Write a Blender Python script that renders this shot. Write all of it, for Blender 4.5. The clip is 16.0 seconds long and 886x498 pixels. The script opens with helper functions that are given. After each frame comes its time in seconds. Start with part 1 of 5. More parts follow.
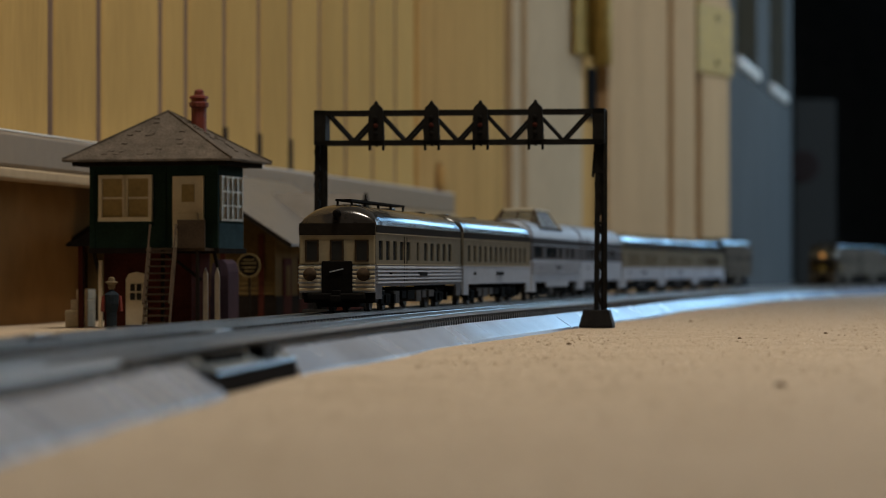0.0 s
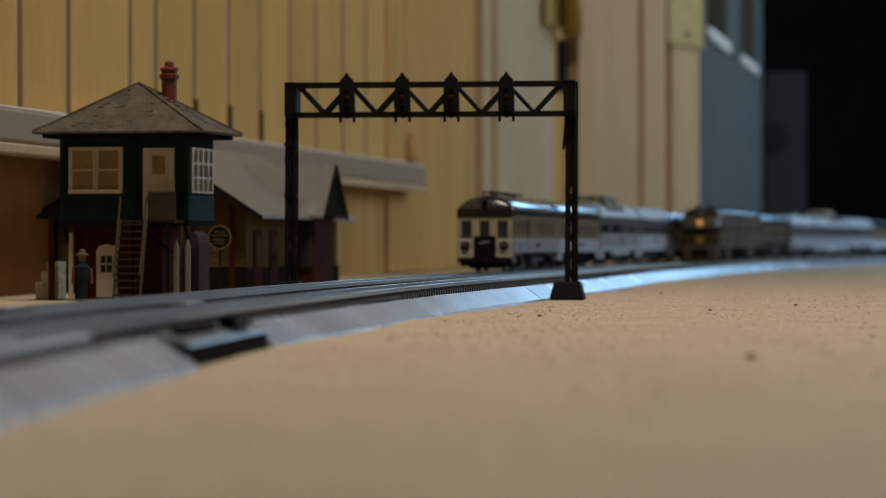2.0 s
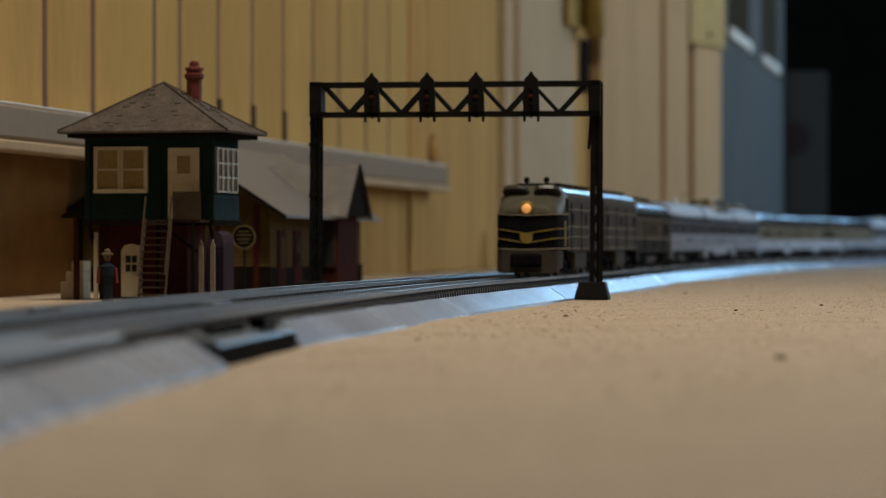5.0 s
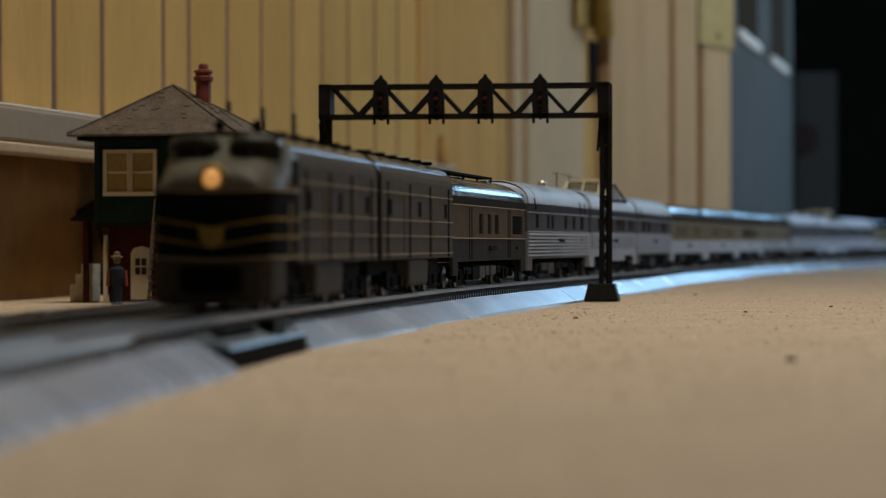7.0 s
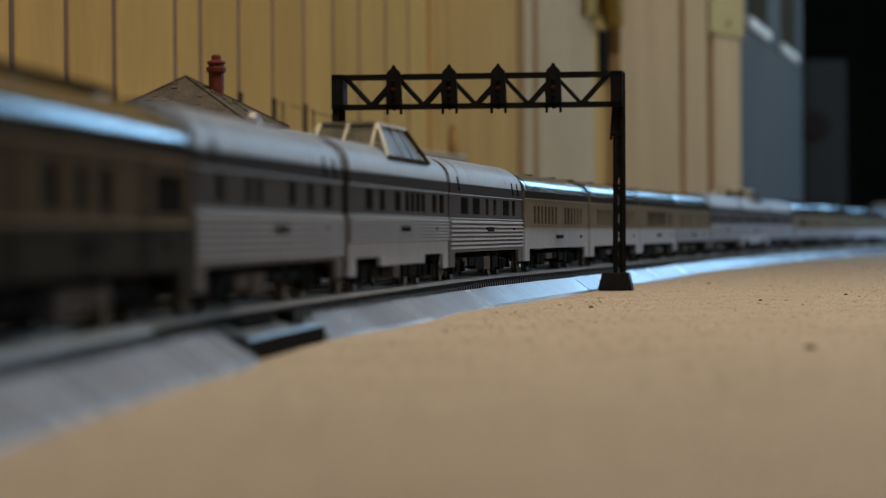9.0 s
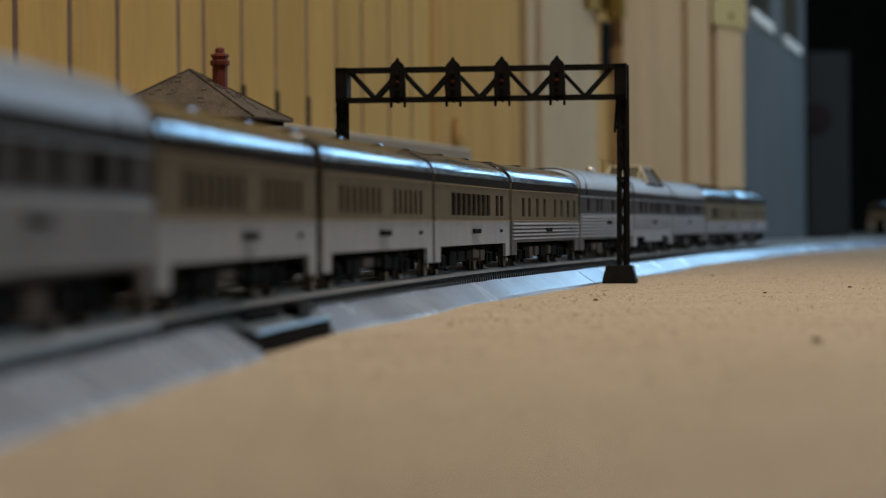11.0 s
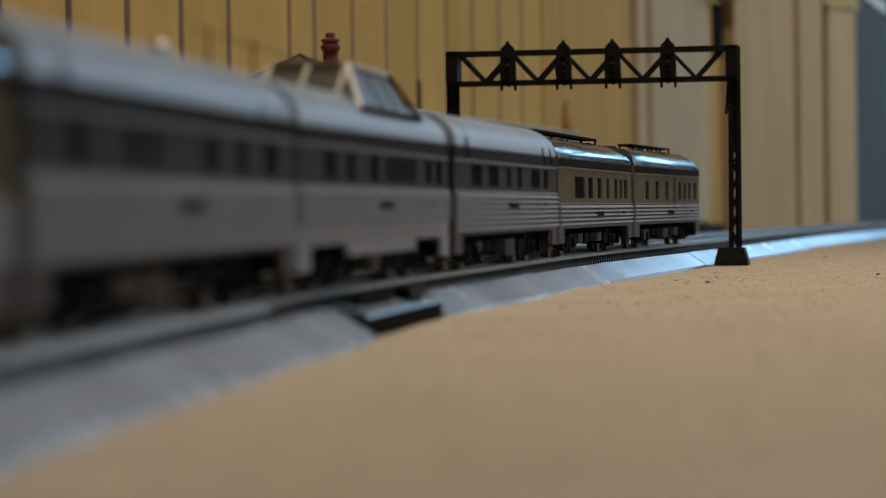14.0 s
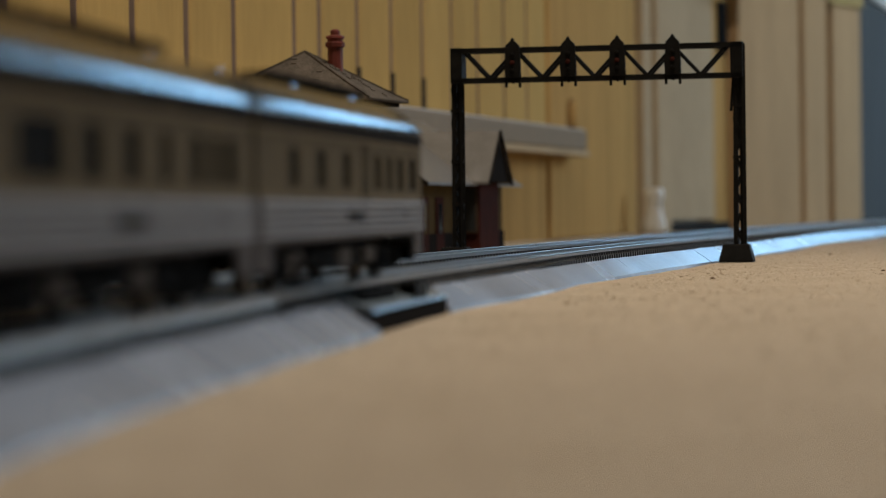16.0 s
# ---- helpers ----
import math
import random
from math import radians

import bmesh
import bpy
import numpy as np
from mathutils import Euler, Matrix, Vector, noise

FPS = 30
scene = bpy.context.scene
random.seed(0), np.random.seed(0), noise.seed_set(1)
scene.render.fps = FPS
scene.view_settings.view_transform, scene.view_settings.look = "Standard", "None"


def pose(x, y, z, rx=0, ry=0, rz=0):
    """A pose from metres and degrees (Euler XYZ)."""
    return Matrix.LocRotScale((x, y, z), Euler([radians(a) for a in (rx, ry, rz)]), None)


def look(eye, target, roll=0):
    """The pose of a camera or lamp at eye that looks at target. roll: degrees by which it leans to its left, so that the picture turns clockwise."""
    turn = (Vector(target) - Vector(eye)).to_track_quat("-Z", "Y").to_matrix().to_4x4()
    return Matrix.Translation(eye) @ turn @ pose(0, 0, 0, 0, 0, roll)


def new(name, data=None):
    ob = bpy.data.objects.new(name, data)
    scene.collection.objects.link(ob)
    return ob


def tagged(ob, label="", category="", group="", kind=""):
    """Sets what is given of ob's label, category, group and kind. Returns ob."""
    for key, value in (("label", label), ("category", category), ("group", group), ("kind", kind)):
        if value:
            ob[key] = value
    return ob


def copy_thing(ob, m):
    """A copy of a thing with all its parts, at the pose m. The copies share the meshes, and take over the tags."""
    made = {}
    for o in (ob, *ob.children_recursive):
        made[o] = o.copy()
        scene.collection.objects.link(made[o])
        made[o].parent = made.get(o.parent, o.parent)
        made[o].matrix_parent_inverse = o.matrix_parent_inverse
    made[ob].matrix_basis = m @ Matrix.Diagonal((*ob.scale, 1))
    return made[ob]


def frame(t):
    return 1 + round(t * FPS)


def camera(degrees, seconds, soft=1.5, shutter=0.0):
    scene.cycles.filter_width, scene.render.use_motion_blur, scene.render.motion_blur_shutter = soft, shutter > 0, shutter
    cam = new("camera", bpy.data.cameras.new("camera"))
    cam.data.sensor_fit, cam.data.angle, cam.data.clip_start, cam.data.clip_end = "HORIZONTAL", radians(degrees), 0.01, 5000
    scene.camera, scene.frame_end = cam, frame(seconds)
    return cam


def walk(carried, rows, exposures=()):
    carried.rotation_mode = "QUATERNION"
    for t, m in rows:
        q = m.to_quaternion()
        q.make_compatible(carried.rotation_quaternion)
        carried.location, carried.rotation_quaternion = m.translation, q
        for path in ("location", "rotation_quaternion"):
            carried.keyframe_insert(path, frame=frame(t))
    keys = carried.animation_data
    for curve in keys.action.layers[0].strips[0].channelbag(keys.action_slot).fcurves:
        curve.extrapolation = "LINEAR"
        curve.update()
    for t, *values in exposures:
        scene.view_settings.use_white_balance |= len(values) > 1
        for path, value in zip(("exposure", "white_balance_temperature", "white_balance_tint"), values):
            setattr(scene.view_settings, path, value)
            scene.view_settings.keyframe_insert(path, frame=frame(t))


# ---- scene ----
# A model railway on a fibreboard table beside a cream panelled wall, seen from a camera lying on the board.
cam = camera(17.82, 16.0, soft=0.85, shutter=0.3)
cam.data.dof.use_dof = True
cam.data.dof.focus_distance = 1.24
cam.data.dof.aperture_fstop = 18.0

# seconds, sideways, height, yaw to the right, pitch up, roll
PATH = [
    (0, 0.00000, 0.02860, -0.00000, 0.00780, 0.000),
    (0.5, -0.00032, 0.02899, 0.00599, 0.00474, 0.032),
    (1, -0.00014, 0.02852, 0.00977, 0.00072, 0.019),
    (1.5, -0.00022, 0.02904, 0.01108, -0.00117, -0.010),
    (2, -0.00017, 0.02877, 0.01044, -0.00224, -0.028),
    (2.5, -0.00037, 0.02883, 0.01003, -0.00281, 0.067),
    (3, -0.00077, 0.02854, 0.00778, -0.00313, -0.009),
    (3.5, -0.00135, 0.02894, 0.00568, -0.00319, 0.039),
    (4, -0.00198, 0.02886, 0.00469, -0.00292, 0.010),
    (6.5, -0.00283, 0.02897, 0.00173, -0.00201, 0.067),
    (7, -0.00281, 0.02920, 0.00021, -0.00184, -0.095),
    (7.5, -0.00378, 0.02921, -0.00186, -0.00140, -0.284),
    (8, -0.00531, 0.02920, -0.00232, -0.00139, -0.295),
    (8.5, -0.00562, 0.02920, -0.00249, -0.00387, -0.389),
    (9, -0.00528, 0.02923, -0.00294, -0.00548, -0.368),
    (9.5, -0.00594, 0.02960, -0.00270, -0.00677, -0.403),
    (12, -0.00626, 0.02928, -0.00683, -0.00906, -0.567),
    (12.5, -0.00593, 0.02919, -0.01181, -0.01015, -0.659),
    (13, -0.00619, 0.02934, -0.01967, -0.01167, -0.712),
    (13.5, -0.00586, 0.02923, -0.03788, -0.01352, -0.827),
    (14, -0.00603, 0.02923, -0.04328, -0.01344, -0.774),
    (14.5, -0.00652, 0.02938, -0.04453, -0.01360, -0.627),
    (15, -0.00580, 0.02944, -0.04540, -0.01409, -0.705),
    (15.5, -0.00604, 0.02927, -0.04509, -0.01387, -0.733),
    (16, -0.00620, 0.02834, -0.04488, -0.01390, -0.811),
]


def sight(ex, ez, yaw, pitch, roll):
    eye = (ex, 0.0, ez)
    return look(eye, (ex + math.tan(yaw), 1.0, ez + math.tan(pitch)), roll)


walk(cam, [(t, sight(*row)) for t, *row in PATH], exposures=[(0.0, 0.0), (16.0, 0.0)])

# ---- light ----
world = bpy.data.worlds.new("world")
scene.world = world
world.use_nodes = True
sky = world.node_tree.nodes.new("ShaderNodeTexSky")
sky.sky_type, sky.sun_disc, sky.sun_elevation, sky.sun_rotation = "NISHITA", False, radians(30), radians(60)
world.node_tree.links.new(sky.outputs["Color"], world.node_tree.nodes["Background"].inputs["Color"])
world.node_tree.nodes["Background"].inputs["Strength"].default_value = 0.1


def area(name, m, sx, sy, watts, colour):
    data = bpy.data.lights.new(name, "AREA")
    data.shape, data.size, data.size_y, data.energy, data.color = "RECTANGLE", sx, sy, watts, colour
    ob = new(name, data)
    ob.matrix_basis = m
    return ob


# daylight in the window of the wall across the room, and an unseen warm light added under the ceiling
area("window_light", look((1.88, 4.0, 0.85), (0.3, 3.6, 0.3)), 2.4, 1.1, 23.5, (0.54, 0.775, 1.0))
area("far_window_light", look((1.375, 7.57, 1.115), (1.0, 2.0, 0.5)), 0.50, 0.64, 6.2, (0.30, 0.63, 1.0))
area("overhead_warm_light", look((0.14, 1.04, 1.52), (0.18, 1.09, 0.0)), 0.40, 0.40, 16.6, (1.0, 0.895, 0.745))


# ---- materials ----
def surface(name, colour, rough=0.5, metal=0.0, vary=0.15, scale=60.0, bump=0.0, fine=8.0, spread=0.0, coat=0.0, stretch=None, spec=0.5):
    m = bpy.data.materials.new(name)
    m.use_nodes = True
    nt = m.node_tree
    n, ln = nt.nodes, nt.links
    b = n["Principled BSDF"]
    b.inputs["Roughness"].default_value, b.inputs["Metallic"].default_value = rough, metal
    b.inputs["Coat Weight"].default_value, b.inputs["Specular IOR Level"].default_value = coat, spec
    co = n.new("ShaderNodeTexCoord")
    src = co.outputs["Object"]
    if stretch:
        mp = n.new("ShaderNodeMapping")
        mp.inputs["Scale"].default_value = stretch
        ln.new(src, mp.inputs["Vector"])
        src = mp.outputs["Vector"]
    a, c = n.new("ShaderNodeTexNoise"), n.new("ShaderNodeTexNoise")
    a.inputs["Scale"].default_value, c.inputs["Scale"].default_value = scale, scale * fine
    a.inputs["Detail"].default_value, c.inputs["Detail"].default_value = 4, 3
    ln.new(src, a.inputs["Vector"])
    ln.new(src, c.inputs["Vector"])
    mix = n.new("ShaderNodeMath")
    mix.operation = "MULTIPLY_ADD"
    ln.new(a.outputs["Fac"], mix.inputs[0])
    mix.inputs[1].default_value = 0.6
    sc = n.new("ShaderNodeMath")
    sc.operation = "MULTIPLY"
    sc.inputs[1].default_value = 0.4
    ln.new(c.outputs["Fac"], sc.inputs[0])
    ln.new(sc.outputs[0], mix.inputs[2])
    ramp = n.new("ShaderNodeValToRGB")
    lo = [max(0.0, v * (1 - 1.6 * vary)) for v in colour]
    hi = [min(1.0, v * (1 + 1.3 * vary)) for v in colour]
    ramp.color_ramp.elements[0].position, ramp.color_ramp.elements[1].position = 0.33, 0.67
    ramp.color_ramp.elements[0].color, ramp.color_ramp.elements[1].color = (*lo, 1), (*hi, 1)
    ln.new(mix.outputs[0], ramp.inputs["Fac"])
    out = ramp.outputs["Color"]
    if spread:
        oi = n.new("ShaderNodeObjectInfo")
        hs = n.new("ShaderNodeHueSaturation")
        mr = n.new("ShaderNodeMapRange")
        mr.inputs["To Min"].default_value, mr.inputs["To Max"].default_value = 1 - spread, 1 + spread
        ln.new(oi.outputs["Random"], mr.inputs["Value"])
        ln.new(mr.outputs["Result"], hs.inputs["Value"])
        ln.new(out, hs.inputs["Color"])
        out = hs.outputs["Color"]
    ln.new(out, b.inputs["Base Color"])
    rr = n.new("ShaderNodeMapRange")
    rr.inputs["To Min"].default_value, rr.inputs["To Max"].default_value = max(0.03, rough - 0.10), min(1.0, rough + 0.10)
    ln.new(a.outputs["Fac"], rr.inputs["Value"])
    ln.new(rr.outputs["Result"], b.inputs["Roughness"])
    if bump:
        bp = n.new("ShaderNodeBump")
        bp.inputs["Distance"].default_value = bump
        bp.inputs["Strength"].default_value = 0.7
        ln.new(mix.outputs[0], bp.inputs["Height"])
        ln.new(bp.outputs["Normal"], b.inputs["Normal"])
    return m


def glow(name, colour, strength):
    m = bpy.data.materials.new(name)
    m.use_nodes = True
    b = m.node_tree.nodes["Principled BSDF"]
    b.inputs["Base Color"].default_value = (*colour, 1)
    b.inputs["Emission Color"].default_value = (*colour, 1)
    b.inputs["Emission Strength"].default_value = strength
    return m


def pane_glass(name, colour, rough=0.08):
    m = bpy.data.materials.new(name)
    m.use_nodes = True
    b = m.node_tree.nodes["Principled BSDF"]
    b.inputs["Base Color"].default_value = (*colour, 1)
    b.inputs["Roughness"].default_value = rough
    b.inputs["Specular IOR Level"].default_value = 0.3
    return m


def fibreboard():
    """Rough tan fibreboard: mottled fibre colour, dark flecks and a pitted relief of a millimetre or two."""
    m = bpy.data.materials.new("fibreboard")
    m.use_nodes = True
    n, ln = m.node_tree.nodes, m.node_tree.links
    b = n["Principled BSDF"]
    b.inputs["Roughness"].default_value = 0.78
    co = n.new("ShaderNodeTexCoord")
    tex = []
    for scale, detail in ((26.0, 5), (170.0, 5), (560.0, 4)):
        t = n.new("ShaderNodeTexNoise")
        t.inputs["Scale"].default_value, t.inputs["Detail"].default_value = scale, detail
        ln.new(co.outputs["Object"], t.inputs["Vector"])
        tex.append(t)
    base = n.new("ShaderNodeValToRGB")
    base.color_ramp.elements[0].position, base.color_ramp.elements[1].position = 0.30, 0.72
    base.color_ramp.elements[0].color, base.color_ramp.elements[1].color = (0.46, 0.358, 0.246, 1), (0.625, 0.51, 0.378, 1)
    mix = n.new("ShaderNodeMath")
    mix.operation = "MULTIPLY_ADD"
    mix.inputs[1].default_value = 0.45
    ln.new(tex[0].outputs["Fac"], mix.inputs[0])
    half = n.new("ShaderNodeMath")
    half.operation = "MULTIPLY"
    half.inputs[1].default_value = 0.55
    ln.new(tex[1].outputs["Fac"], half.inputs[0])
    ln.new(half.outputs[0], mix.inputs[2])
    ln.new(mix.outputs[0], base.inputs["Fac"])
    fleck = n.new("ShaderNodeValToRGB")
    fleck.color_ramp.elements[0].position, fleck.color_ramp.elements[1].position = 0.33, 0.45
    fleck.color_ramp.elements[0].color, fleck.color_ramp.elements[1].color = (0.55, 0.52, 0.48, 1), (1, 1, 1, 1)
    ln.new(tex[2].outputs["Fac"], fleck.inputs["Fac"])
    mul = n.new("ShaderNodeMixRGB")
    mul.blend_type = "MULTIPLY"
    mul.inputs["Fac"].default_value = 1.0
    ln.new(base.outputs["Color"], mul.inputs["Color1"])
    ln.new(fleck.outputs["Color"], mul.inputs["Color2"])
    ln.new(mul.outputs["Color"], b.inputs["Base Color"])
    add = n.new("ShaderNodeMath")
    add.operation = "MULTIPLY_ADD"
    add.inputs[1].default_value = 0.5
    ln.new(tex[2].outputs["Fac"], add.inputs[0])
    ln.new(tex[1].outputs["Fac"], add.inputs[2])
    bp = n.new("ShaderNodeBump")
    bp.inputs["Distance"].default_value, bp.inputs["Strength"].default_value = 0.0040, 1.0
    ln.new(add.outputs[0], bp.inputs["Height"])
    ln.new(bp.outputs["Normal"], b.inputs["Normal"])
    return m


BOARD = fibreboard()
SHOULDER = surface("grey_foam_tape", (0.315, 0.375, 0.50), 0.25, vary=0.08, scale=22, fine=24, bump=0.0003, spread=0.03, spec=0.7)
BALLAST = surface("grey_roadbed", (0.105, 0.105, 0.11), 0.36, vary=0.3, scale=60, fine=12, bump=0.0005, spec=0.7)
GLINTGRAIN = surface("pale_grain_glint", (0.78, 0.68, 0.54), 0.4, vary=0.15, scale=300)
TIE = surface("black_tie_plastic", (0.036, 0.036, 0.038), 0.36, vary=0.3, scale=300, spread=0.25, spec=0.4)
RAIL = surface("nickel_rail", (0.52, 0.50, 0.48), 0.32, 1.0, vary=0.15, scale=200)
STEELPLATE = surface("tinned_plate", (0.19, 0.24, 0.29), 0.33, 0.3, vary=0.25, scale=120, bump=0.0003)
BLACKP = surface("black_plastic", (0.01, 0.0095, 0.009), 0.7, vary=0.3, scale=200, bump=0.0001, spec=0.08)
CREAM = surface("cream_paint", (0.52, 0.35, 0.135), 0.9, vary=0.08, scale=5, fine=14, bump=0.0006, stretch=(3, 3, 0.5), spread=0.05, spec=0.0)
PALEPAINT = surface("pale_paint", (0.475, 0.37, 0.245), 0.9, vary=0.07, scale=6, fine=12, bump=0.0005, stretch=(2, 2, 0.6), spec=0.0)
JAMB = surface("peach_cream_paint", (0.475, 0.32, 0.18), 0.9, vary=0.08, scale=5, fine=14, bump=0.0006, stretch=(3, 3, 0.5), spec=0.0)
SLATEDGE = surface("bare_slat_edge", (0.25, 0.19, 0.165), 0.9, vary=0.15, scale=12, stretch=(3, 3, 0.5), spec=0.0)
TIMBER = surface("varnished_pine", (0.48, 0.295, 0.113), 0.9, vary=0.14, scale=8, fine=9, bump=0.0005, stretch=(5, 5, 0.4), spec=0.0)
BROWN = surface("brown_panel", (0.26, 0.145, 0.058), 0.9, vary=0.12, scale=6, spec=0.0)
# grey that holds the shade of open gaps and grooves
GROOVE = surface("shadow_backing", (0.15, 0.125, 0.13), 0.8, vary=0.2, scale=10)
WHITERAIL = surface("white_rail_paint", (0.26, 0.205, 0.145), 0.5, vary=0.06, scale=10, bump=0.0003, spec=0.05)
BLUEDOOR = surface("blue_grey_paint", (0.088, 0.096, 0.100), 0.9, vary=0.08, scale=8, fine=10, bump=0.0005, stretch=(2, 2, 0.5), spec=0.0)
BRASS = surface("aged_brass", (0.3, 0.205, 0.055), 0.6, 0.3, vary=0.2, scale=90, spec=0.15)
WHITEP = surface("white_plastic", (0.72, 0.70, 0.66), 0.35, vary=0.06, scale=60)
# near black: the darkness beyond the doorway is put into the wall colour
DARKROOM = surface("unlit_room_shade", (0.022, 0.020, 0.020), 0.9, vary=0.3, scale=3)
ROOMWALL = surface("plaster", (0.38, 0.33, 0.27), 0.8, vary=0.06, scale=3)
CEILING = surface("darkened_ceiling", (0.17, 0.14, 0.11), 0.85, vary=0.1, scale=3)
CARPET = surface("carpet", (0.12, 0.10, 0.09), 0.95, vary=0.2, scale=30)

DARKROOF = surface("dark_roof_paint", (0.026, 0.023, 0.021), 0.2, 0.0, vary=0.2, scale=60, coat=0.3)
SILVER = surface("silver_paint", (0.29, 0.345, 0.43), 0.50, 0.12, vary=0.12, scale=50, bump=0.0001, spec=0.3)
SILVERBAND = surface("grey_window_band", (0.078, 0.077, 0.086), 0.8, 0.0, vary=0.12, scale=60, spec=0.03)
TAN = surface("tan_grey_paint", (0.17, 0.152, 0.112), 0.8, vary=0.10, scale=60, spec=0.02)
LOWER = surface("pale_grey_side", (0.37, 0.405, 0.475), 0.7, 0.0, vary=0.08, scale=60, spec=0.05)
NOSEGREY = surface("olive_grey_paint", (0.072, 0.068, 0.050), 0.55, vary=0.1, scale=60, spec=0.15)
CREAMEND = surface("cream_and_lit_tan", (0.34, 0.30, 0.21), 0.8, vary=0.08, scale=60, spec=0.05)
STRIPE = surface("charcoal_stripe", (0.036, 0.036, 0.042), 0.8, vary=0.1, scale=60, spec=0.03)
DARKBAND = surface("dark_letterboard_paint", (0.020, 0.017, 0.014), 0.9, vary=0.2, scale=60, spec=0.03)
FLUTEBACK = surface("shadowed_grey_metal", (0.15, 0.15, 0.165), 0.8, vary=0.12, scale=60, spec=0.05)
MAILGREY = surface("dull_grey_green_paint", (0.036, 0.034, 0.030), 0.9, vary=0.15, scale=60, spec=0.03)
OLIVE = surface("olive_brown_paint", (0.095, 0.081, 0.060), 0.9, vary=0.15, scale=60, spec=0.02)
DARKBLUE = surface("blue_black_paint", (0.011, 0.011, 0.013), 0.9, vary=0.2, scale=60, spec=0.02)
LOCOGREY = surface("warm_grey_paint", (0.068, 0.060, 0.049), 0.8, vary=0.16, scale=60, spec=0.05)
GOLD = surface("gold_line", (0.3, 0.22, 0.06), 0.7, 0.0, vary=0.15, scale=200, spec=0.05)
CREAMLINE = surface("cream_line", (0.33, 0.29, 0.21), 0.8, vary=0.1, scale=200, spec=0.03)
UNDER = surface("underframe_black", (0.009, 0.0085, 0.008), 0.9, vary=0.3, scale=150, spec=0.03)
GEAR = surface("underframe_grey", (0.13, 0.125, 0.125), 0.9, vary=0.2, scale=150, spec=0.05)
WHEEL = surface("wheel_steel", (0.05, 0.048, 0.047), 0.5, 0.3, vary=0.15, scale=150)
PANE = pane_glass("dark_window", (0.030, 0.032, 0.033))
DOMEGLASS = pane_glass("dome_glass", (0.13, 0.12, 0.085), 0.35)
DOMEGLASS.node_tree.nodes["Principled BSDF"].inputs["Alpha"].default_value = 0.6
DOMEGLASS.node_tree.nodes["Principled BSDF"].inputs["Specular IOR Level"].default_value = 0.08
DOMEFRAME = surface("ivory_frame", (0.60, 0.54, 0.40), 0.4, vary=0.06, scale=80)
LAMP = glow("headlight_bulb", (1.0, 0.47, 0.14), 0.42)
DIFFUSER = glow("added_lamp_glow", (1.0, 0.88, 0.72), 4.0)
WINDSCREEN = pane_glass("smoked_windscreen", (0.034, 0.031, 0.025), 0.35)

SHINGLE = surface("grey_shingle", (0.105, 0.089, 0.075), 0.95, vary=0.22, scale=120, fine=6, bump=0.0020, spec=0.02)
STATIONROOF = surface("slate_roof", (0.165, 0.16, 0.158), 0.33, vary=0.16, scale=80, bump=0.0004, spec=0.7)
GREEN = surface("dark_green_wall", (0.014, 0.03, 0.023), 0.85, vary=0.2, scale=90, spec=0.04)
TEAL = surface("teal_siding", (0.038, 0.072, 0.08), 0.8, vary=0.2, scale=90, spec=0.03)
TRIM = surface("ivory_trim", (0.55, 0.50, 0.38), 0.5, vary=0.08, scale=150)
BRICKRED = surface("brick_red", (0.135, 0.022, 0.014), 0.6, vary=0.2, scale=250, bump=0.0003)
MAROON = surface("maroon_wall", (0.052, 0.016, 0.012), 0.9, vary=0.2, scale=90, spec=0.03)
STAIRBROWN = surface("brown_stair", (0.055, 0.04, 0.028), 0.9, vary=0.2, scale=120, spec=0.02)
OCHRE = surface("ochre_siding", (0.10, 0.068, 0.028), 0.9, vary=0.15, scale=90, spec=0.02)
LILAC = surface("lilac_siding", (0.05, 0.035, 0.048), 0.9, vary=0.12, scale=90, spec=0.02)
STONE = surface("pale_stone", (0.74, 0.64, 0.44), 0.8, vary=0.12, scale=90, bump=0.0004)
# dull grey-brown, darker than the ivory trim
PICKET = surface("grey_brown_picket", (0.20, 0.17, 0.13), 0.7, vary=0.15, scale=120)
SIGNRIM = surface("dull_gilt_rim", (0.15, 0.115, 0.055), 0.8, vary=0.15, scale=150, spec=0.03)
WOODBLACK = surface("tarred_wood", (0.014, 0.011, 0.009), 0.9, vary=0.25, scale=120, spec=0.02)
CRUMB = surface("brown_crumb", (0.15, 0.092, 0.05), 0.8, vary=0.2, scale=400)
FIGUREHAT = surface("figure_straw_paint", (0.14, 0.11, 0.07), 0.8, vary=0.2, scale=200, spec=0.05)
FIGUREBLUE = surface("figure_blue_paint", (0.018, 0.026, 0.036), 0.8, vary=0.2, scale=200, spec=0.05)


# ---- building helpers ----
def thing(name, label, category, group="", kind="", at=None):
    ob = new(name)
    ob.empty_display_size = 0.01
    if at is not None:
        ob.matrix_basis = at
    return tagged(ob, label, category, group, kind)


def part(name, bm, material, parent=None, label="", smooth=False):
    me = bpy.data.meshes.new(name)
    if bm.faces:
        bmesh.ops.recalc_face_normals(bm, faces=bm.faces[:])
    bm.to_mesh(me)
    bm.free()
    me.materials.append(material)
    if smooth:
        for p in me.polygons:
            p.use_smooth = True
    ob = new(name, me)
    if parent is not None:
        ob.parent = parent
    if label:
        tagged(ob, label)
    return ob


def same(name, mesh, parent, m=None):
    ob = new(name, mesh)
    ob.parent = parent
    if m is not None:
        ob.matrix_basis = m
    return ob


